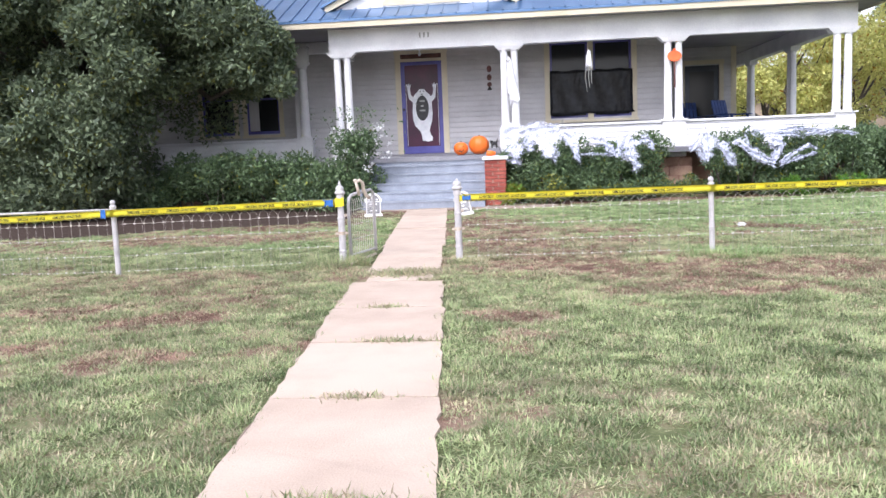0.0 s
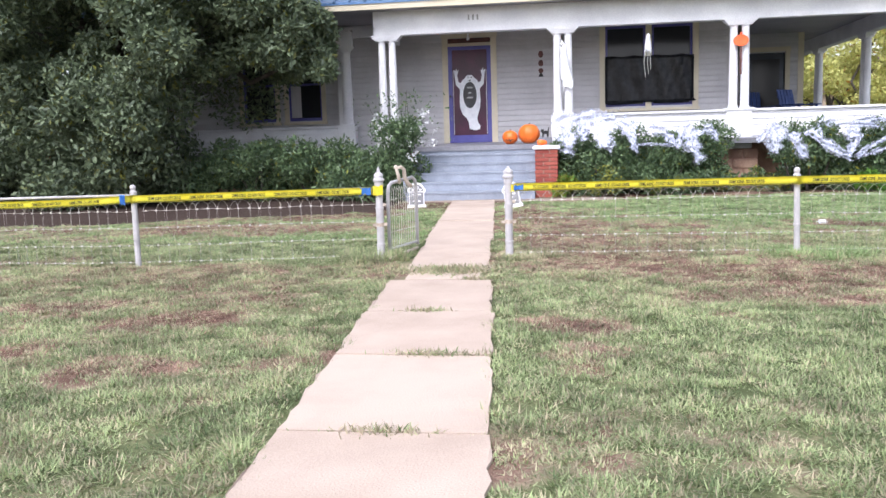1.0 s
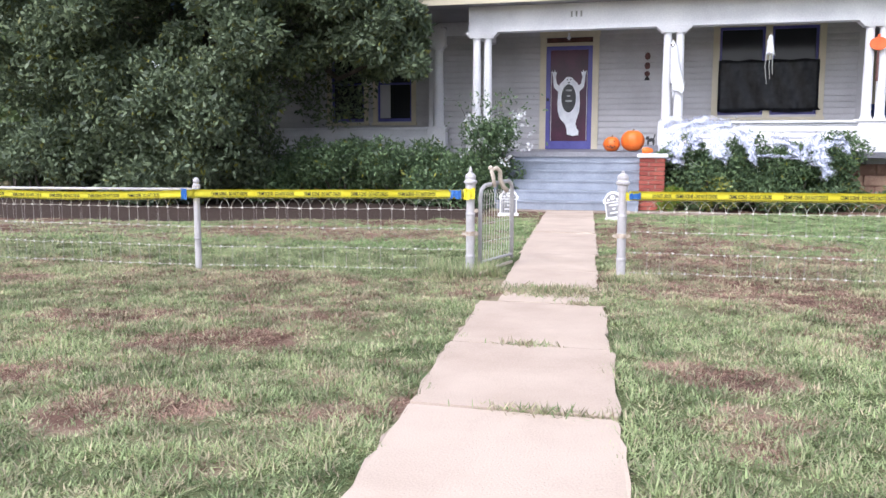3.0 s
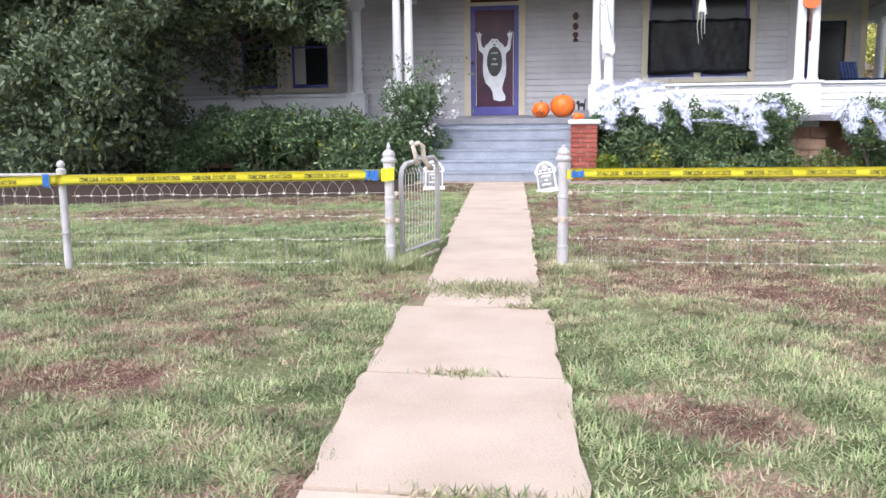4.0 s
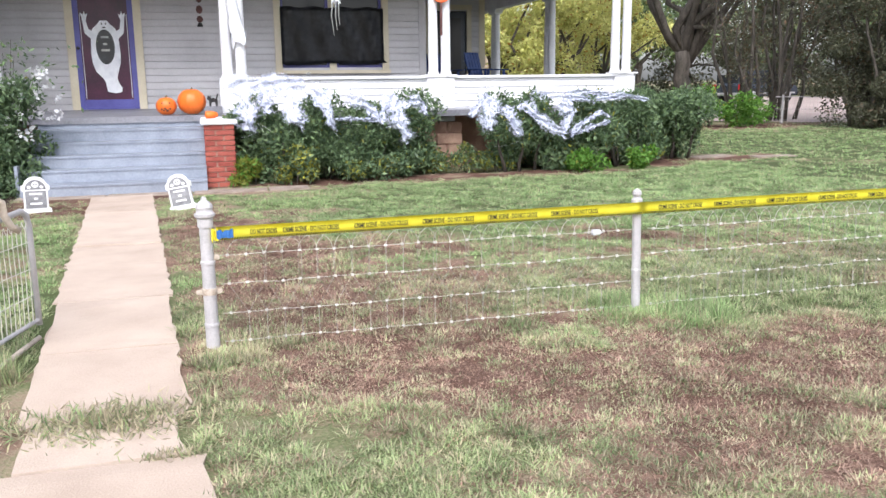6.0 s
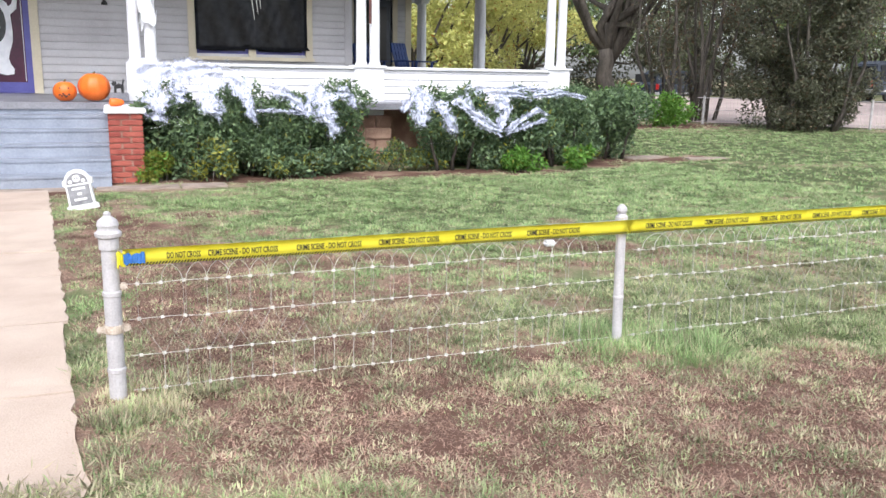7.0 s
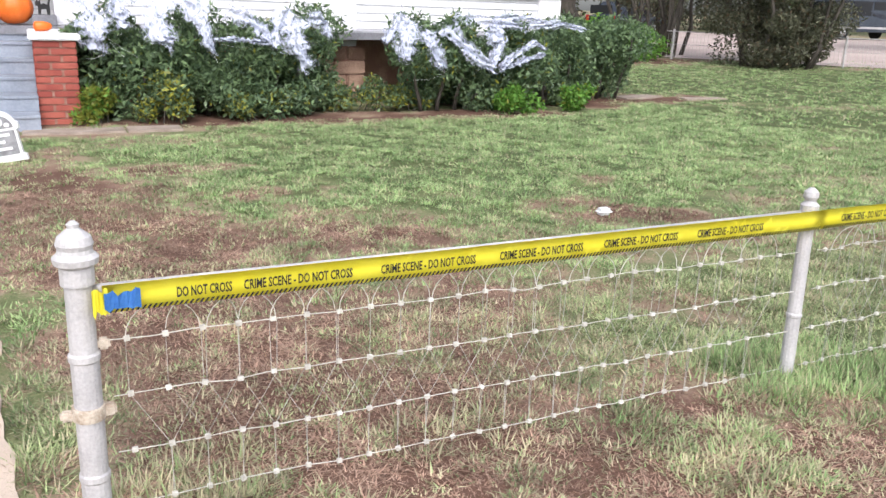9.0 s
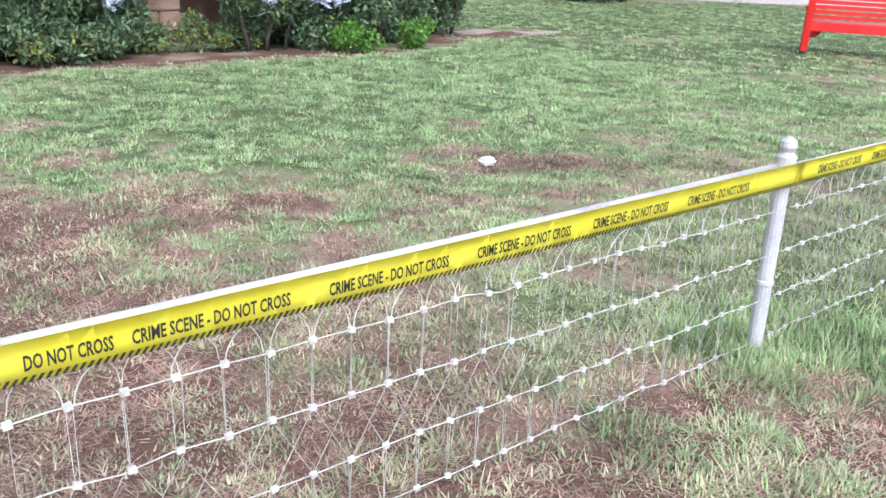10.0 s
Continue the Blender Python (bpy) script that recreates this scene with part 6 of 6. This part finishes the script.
web("stretched white webbing draped over the bushes by the porch corner", [
    ([(4.12, 7.57, 1.16), (3.90, 7.45, 1.03), (3.68, 7.32, 0.87)], 0.24, 0.07),
    ([(4.14, 7.57, 1.16), (3.99, 7.34, 0.89), (3.95, 7.30, 0.65)], 0.28, 0.16),
    ([(4.26, 7.47, 1.04), (4.35, 7.30, 0.83), (4.48, 7.30, 0.54)], 0.17, 0.15),
    ([(4.59, 7.53, 1.11), (4.73, 7.34, 0.87), (5.03, 7.30, 0.65), (5.24, 7.30, 0.56)], 0.22, 0.10),
    ([(5.15, 7.49, 1.05), (5.32, 7.38, 0.91), (5.13, 7.30, 0.60)], 0.24, 0.10),
    ([(5.24, 7.30, 0.57), (5.50, 7.30, 0.76), (5.80, 7.38, 0.90), (5.93, 7.30, 0.80)], 0.08, 0.05),
    ([(5.93, 7.30, 0.77), (5.61, 7.30, 0.68), (5.24, 7.30, 0.56)], 0.05, 0.07),
    ([(4.66, 7.57, 1.16), (5.13, 7.57, 1.15), (5.75, 7.51, 1.07)], 0.20, 0.08),
    ([(5.71, 7.53, 1.09), (6.33, 7.57, 1.13), (6.70, 7.51, 1.05)], 0.10, 0.05),
    ([(5.25, 7.59, 1.17), (5.80, 7.61, 1.19), (6.21, 7.55, 1.11)], 0.12, 0.05),
], 6)

# ---- bench, road, vehicles, far houses ----


def bench(x, y, rz):
    ob = thing("garden_bench", "bright red slatted wooden garden bench on the lawn", "bench", at=(x, y, 0))
    ob.rotation_euler = (0, 0, radians(rz))
    for sx in (-0.66, 0.66):
        part("leg", box(sx - 0.045, sx + 0.045, -0.30, -0.21, 0, 0.62, 0.006), REDPAINT, ob)
        bm = box(sx - 0.045, sx + 0.045, 0.20, 0.30, 0, 1.05, 0.006)
        for v in bm.verts:
            v.co.y += max(0, v.co.z - 0.4) * 0.22
        part("leg", bm, REDPAINT, ob)
        part("armrest", box(sx - 0.07, sx + 0.07, -0.36, 0.30, 0.62, 0.66, 0.006), REDPAINT, ob)
        part("bracket", plate([(sx + (0.05 if sx < 0 else -0.05), 0.36), (sx + (0.28 if sx < 0 else -0.28), 0.36), (sx + (0.14 if sx < 0 else -0.14), 0.20), (sx + (0.05 if sx < 0 else -0.05), 0.2)], -0.28, -0.25), REDPAINT, ob)
        part("foot", box(sx - 0.05, sx + 0.05, 0.195, 0.305, -0.01, 0.07, 0.006), BLACK, ob, "black foot")
    part("back_rail", box(-0.66, 0.66, 0.24, 0.29, 0.33, 0.45, 0.006), REDPAINT, ob)
    part("apron", box(-0.62, 0.62, -0.29, -0.26, 0.36, 0.43, 0.004), REDPAINT, ob)
    for k in range(5):
        part("seat_slat", box(-0.70, 0.70, -0.31 + k * 0.105, -0.22 + k * 0.105, 0.43, 0.455, 0.004), REDPAINT, ob)
    for k in range(8):
        z = 0.50 + k * 0.068
        part("back_slat", box(-0.64, 0.64, 0.19 + (z - 0.4) * 0.22, 0.215 + (z - 0.4) * 0.22, z, z + 0.052, 0.004), REDPAINT, ob)
    return ob


bench(12.29, 4.54, 120)


def lifted(x, y):
    return float(height(np.array([x]), np.array([y]))[0])


rs, rw = np.meshgrid(np.linspace(-8, 45, 60), np.linspace(0.5, 24, 30))
u, w = 18.0 + 0.707 * (rs + rw), 15.7 + 0.707 * (rw - rs)
ii = np.arange(rs.size).reshape(rs.shape)
qq = np.stack([ii[:-1, :-1], ii[:-1, 1:], ii[1:, 1:], ii[1:, :-1]], -1).reshape(-1, 4)
road = new("road", mesh_of("road", np.stack([u, w, height(u, w) + 0.03], -1).reshape(-1, 3), qq, ROADM))
tagged(road, "pinkish worn side road beyond the back fence", "road", kind="structure")


def vehicle(name, label, x, y, rz, ln, wd, ht, van):
    z = lifted(x, y) + 0.03
    ob = thing(name, label, "car", at=(x, y, z))
    ob.rotation_euler = (0, 0, radians(rz))
    b = 0.42 * ht if not van else 0.40 * ht
    prof = [(-ln / 2, 0.18 * ht), (-ln / 2 - 0.02, b), (-ln / 2 + 0.12, ht * 0.9), (-ln / 2 + 0.35, ht), (ln * 0.16, ht), (ln * 0.31, b * 1.28), (ln / 2 - 0.1, b * 1.12), (ln / 2, b * 0.85), (ln / 2, 0.18 * ht)] if van else \
           [(-ln / 2, 0.2 * ht), (-ln / 2, b * 1.25), (-ln * 0.36, b * 1.4), (-ln * 0.25, ht * 0.97), (-ln * 0.05, ht), (ln * 0.10, ht * 0.95), (ln * 0.24, b * 1.42), (ln / 2 - 0.1, b * 1.2), (ln / 2, b * 0.9), (ln / 2, 0.2 * ht)]
    bm = plate(prof, -wd / 2, wd / 2)
    for v in bm.verts:
        if v.co.z > b * 1.3:
            v.co.y *= 0.88
    bmesh.ops.bevel(bm, geom=bm.edges[:], offset=0.05, segments=2, affect="EDGES")
    body = part("body", bm, VANBODY, ob)
    for s in (-1, 1):
        for k, px in enumerate((-ln * 0.32, ln * 0.31)):
            wh = part("wheel", lathe([(0.2, -0.10), (0.33, -0.10), (0.345, -0.07), (0.345, 0.07), (0.33, 0.10), (0.2, 0.10)], 24, None, pose(px, s * (wd / 2 - 0.09), 0.345, 90)), TYRE, ob)
            part("rim", lathe([(0.19, -0.02), (0.2, 0.0), (0.12, 0.03), (0.05, 0.035)], 16, None, pose(px, s * (wd / 2 + 0.005), 0.345, 90 * s)), VANTRIM, wh)
        sy = s * (wd / 2 * 0.92 + (0.012 if van else 0.012))
        for a, c in (((-0.44, -0.26), (-0.24, -0.04), (-0.02, 0.17)) if van else ((-0.26, -0.04), (-0.02, 0.14))):
            part("window", box(a * ln, c * ln, min(sy, sy + s * 0.02), max(sy, sy + s * 0.02), b * 1.42, ht * 0.9), GLASS, ob)
        part("side_stripe", box(-ln * 0.47, ln * 0.44, min(s * wd / 2, s * (wd / 2 + 0.015)), max(s * wd / 2, s * (wd / 2 + 0.015)), 0.26 * ht, 0.31 * ht), VANTRIM, ob)
        part("tail_lamp", box(-ln / 2 - 0.035, -ln / 2 + 0.03, s * wd * 0.40 - 0.07, s * wd * 0.40 + 0.07, b * 0.95, b * 1.35), REDLAMP, ob)
    part("rear_window", box(-ln / 2 + 0.0, -ln / 2 + 0.05, -wd * 0.33, wd * 0.33, b * 1.45, ht * 0.86), GLASS, ob)
    part("bumper", box(-ln / 2 - 0.10, -ln / 2 + 0.02, -wd * 0.48, wd * 0.48, 0.22 * ht, 0.32 * ht, 0.03), VANTRIM, ob)
    return ob


vehicle("parked_van", "dark slate van parked on the side road", 38.2, 28.4, -14, 5.3, 2.0, 2.05, True)
vehicle("parked_car", "silver-grey car parked behind the trees", 25.5, 31.0, 20, 4.4, 1.75, 1.5, False)


def far_house(label, x, y, rz, w, d, h, mat):
    ob = thing("far_house", label, "house", "houses in the distance", at=(x, y, lifted(x, y)))
    ob.rotation_euler = (0, 0, radians(rz))
    wl_ = part("wall", box(-w / 2, w / 2, -d / 2, d / 2, -0.3, h), mat, ob)
    bm = bmesh.new()
    e = 0.5
    q = [bm.verts.new(p) for p in ((-w / 2 - e, -d / 2 - e, h), (w / 2 + e, -d / 2 - e, h), (w / 2 + e, d / 2 + e, h), (-w / 2 - e, d / 2 + e, h), (-w / 2 - e, 0, h + d * 0.3), (w / 2 + e, 0, h + d * 0.3))]
    for f in ((0, 1, 5, 4), (2, 3, 4, 5), (1, 2, 5), (3, 0, 4), (3, 2, 1, 0)):
        bm.faces.new([q[k] for k in f])
    part("roof", bm, FARROOF, ob)
    for k, a in enumerate((-0.3, 0.28)):
        wn_ = part("window", box(a * w - 0.55, a * w + 0.55, -d / 2 - 0.04, -d / 2 + 0.02, 1.0, 2.2), WHITE, ob)
        part("pane", box(a * w - 0.47, a * w + 0.47, -d / 2 - 0.05, -d / 2 - 0.041, 1.07, 2.13), GLASS, wn_)
    part("door", box(-0.45, 0.45, -d / 2 - 0.05, -d / 2 + 0.02, 0, 2.05), PLAQUE, ob)
    return ob


far_house("tan far house with brown roof behind the trees", 20, 52, -15, 12, 8, 2.9, FARHOUSE)
far_house("pale far house across the side road", 66, 37, -45, 12, 8, 2.7, SIDING)
far_house("faded red far house beyond the neighbouring yard", -24, 21, 50, 9, 7, 2.7, FARRED)

# Low wire fence along the back of the yard.
bx0, by0, bx1, by1 = 16.4, 17.3, 26.4, 7.3
back = thing("back_fence", "low pale wire fence along the side road", "fence", at=(bx0, by0, 0))
back.rotation_euler = (0, 0, math.atan2(by1 - by0, bx1 - bx0))
bl_ = math.hypot(bx1 - bx0, by1 - by0)
rise = lambda s: lifted(bx0 + (bx1 - bx0) * s / bl_, by0 + (by1 - by0) * s / bl_)
for k in range(7):
    s = 0.2 + k * 2.25
    part("post", tube([(s, 0, rise(s) - 0.05), (s, 0, rise(s) + 0.84)], 0.03, 8), GALV, back)
for h in (0.10, 0.42, 0.78):
    part("strand", tube([(k * bl_ / 12, 0, rise(k * bl_ / 12) + h) for k in range(13)], 0.012 if h > 0.7 else 0.006, 5), GALV, back)
pk = bmesh.new()
for k in range(int(bl_ / 0.1)):
    s = 0.05 + k * 0.1
    tube([(s, 0, rise(s)), (s, 0, rise(s) + 0.72)], 0.004, 3, pk)
tagged(part("picket_wires", pk, WIRE, back), kind="stuff")
sign = thing("yard_sign", "small white sign on a thin post", "sign")
sz = lifted(12.6, 24)
part("board", box(12.45, 12.75, 23.98, 24.0, sz + 0.85, sz + 1.25, 0.004), WHITE, sign)
part("post", tube([(12.6, 24.02, sz - 0.05), (12.6, 24.02, sz + 0.9)], 0.02, 6), GALV, sign)
tagged(part("stone", box(3.29, 3.40, 2.26, 2.35, 0.0, 0.045, 0.02), FOAM), "small pale stone lying in the lawn", "stone")
for x, y, w, d, a in ((8.7, 8.75, 0.9, 0.35, 12), (9.7, 8.35, 0.8, 0.3, -5)):
    ob = part("slab", box(-w / 2, w / 2, -d / 2, d / 2, -0.03, 0.02, 0.01), DIRTSLAB, path)
    ob.location, ob.rotation_euler = (x, y, 0), (0, 0, radians(a))
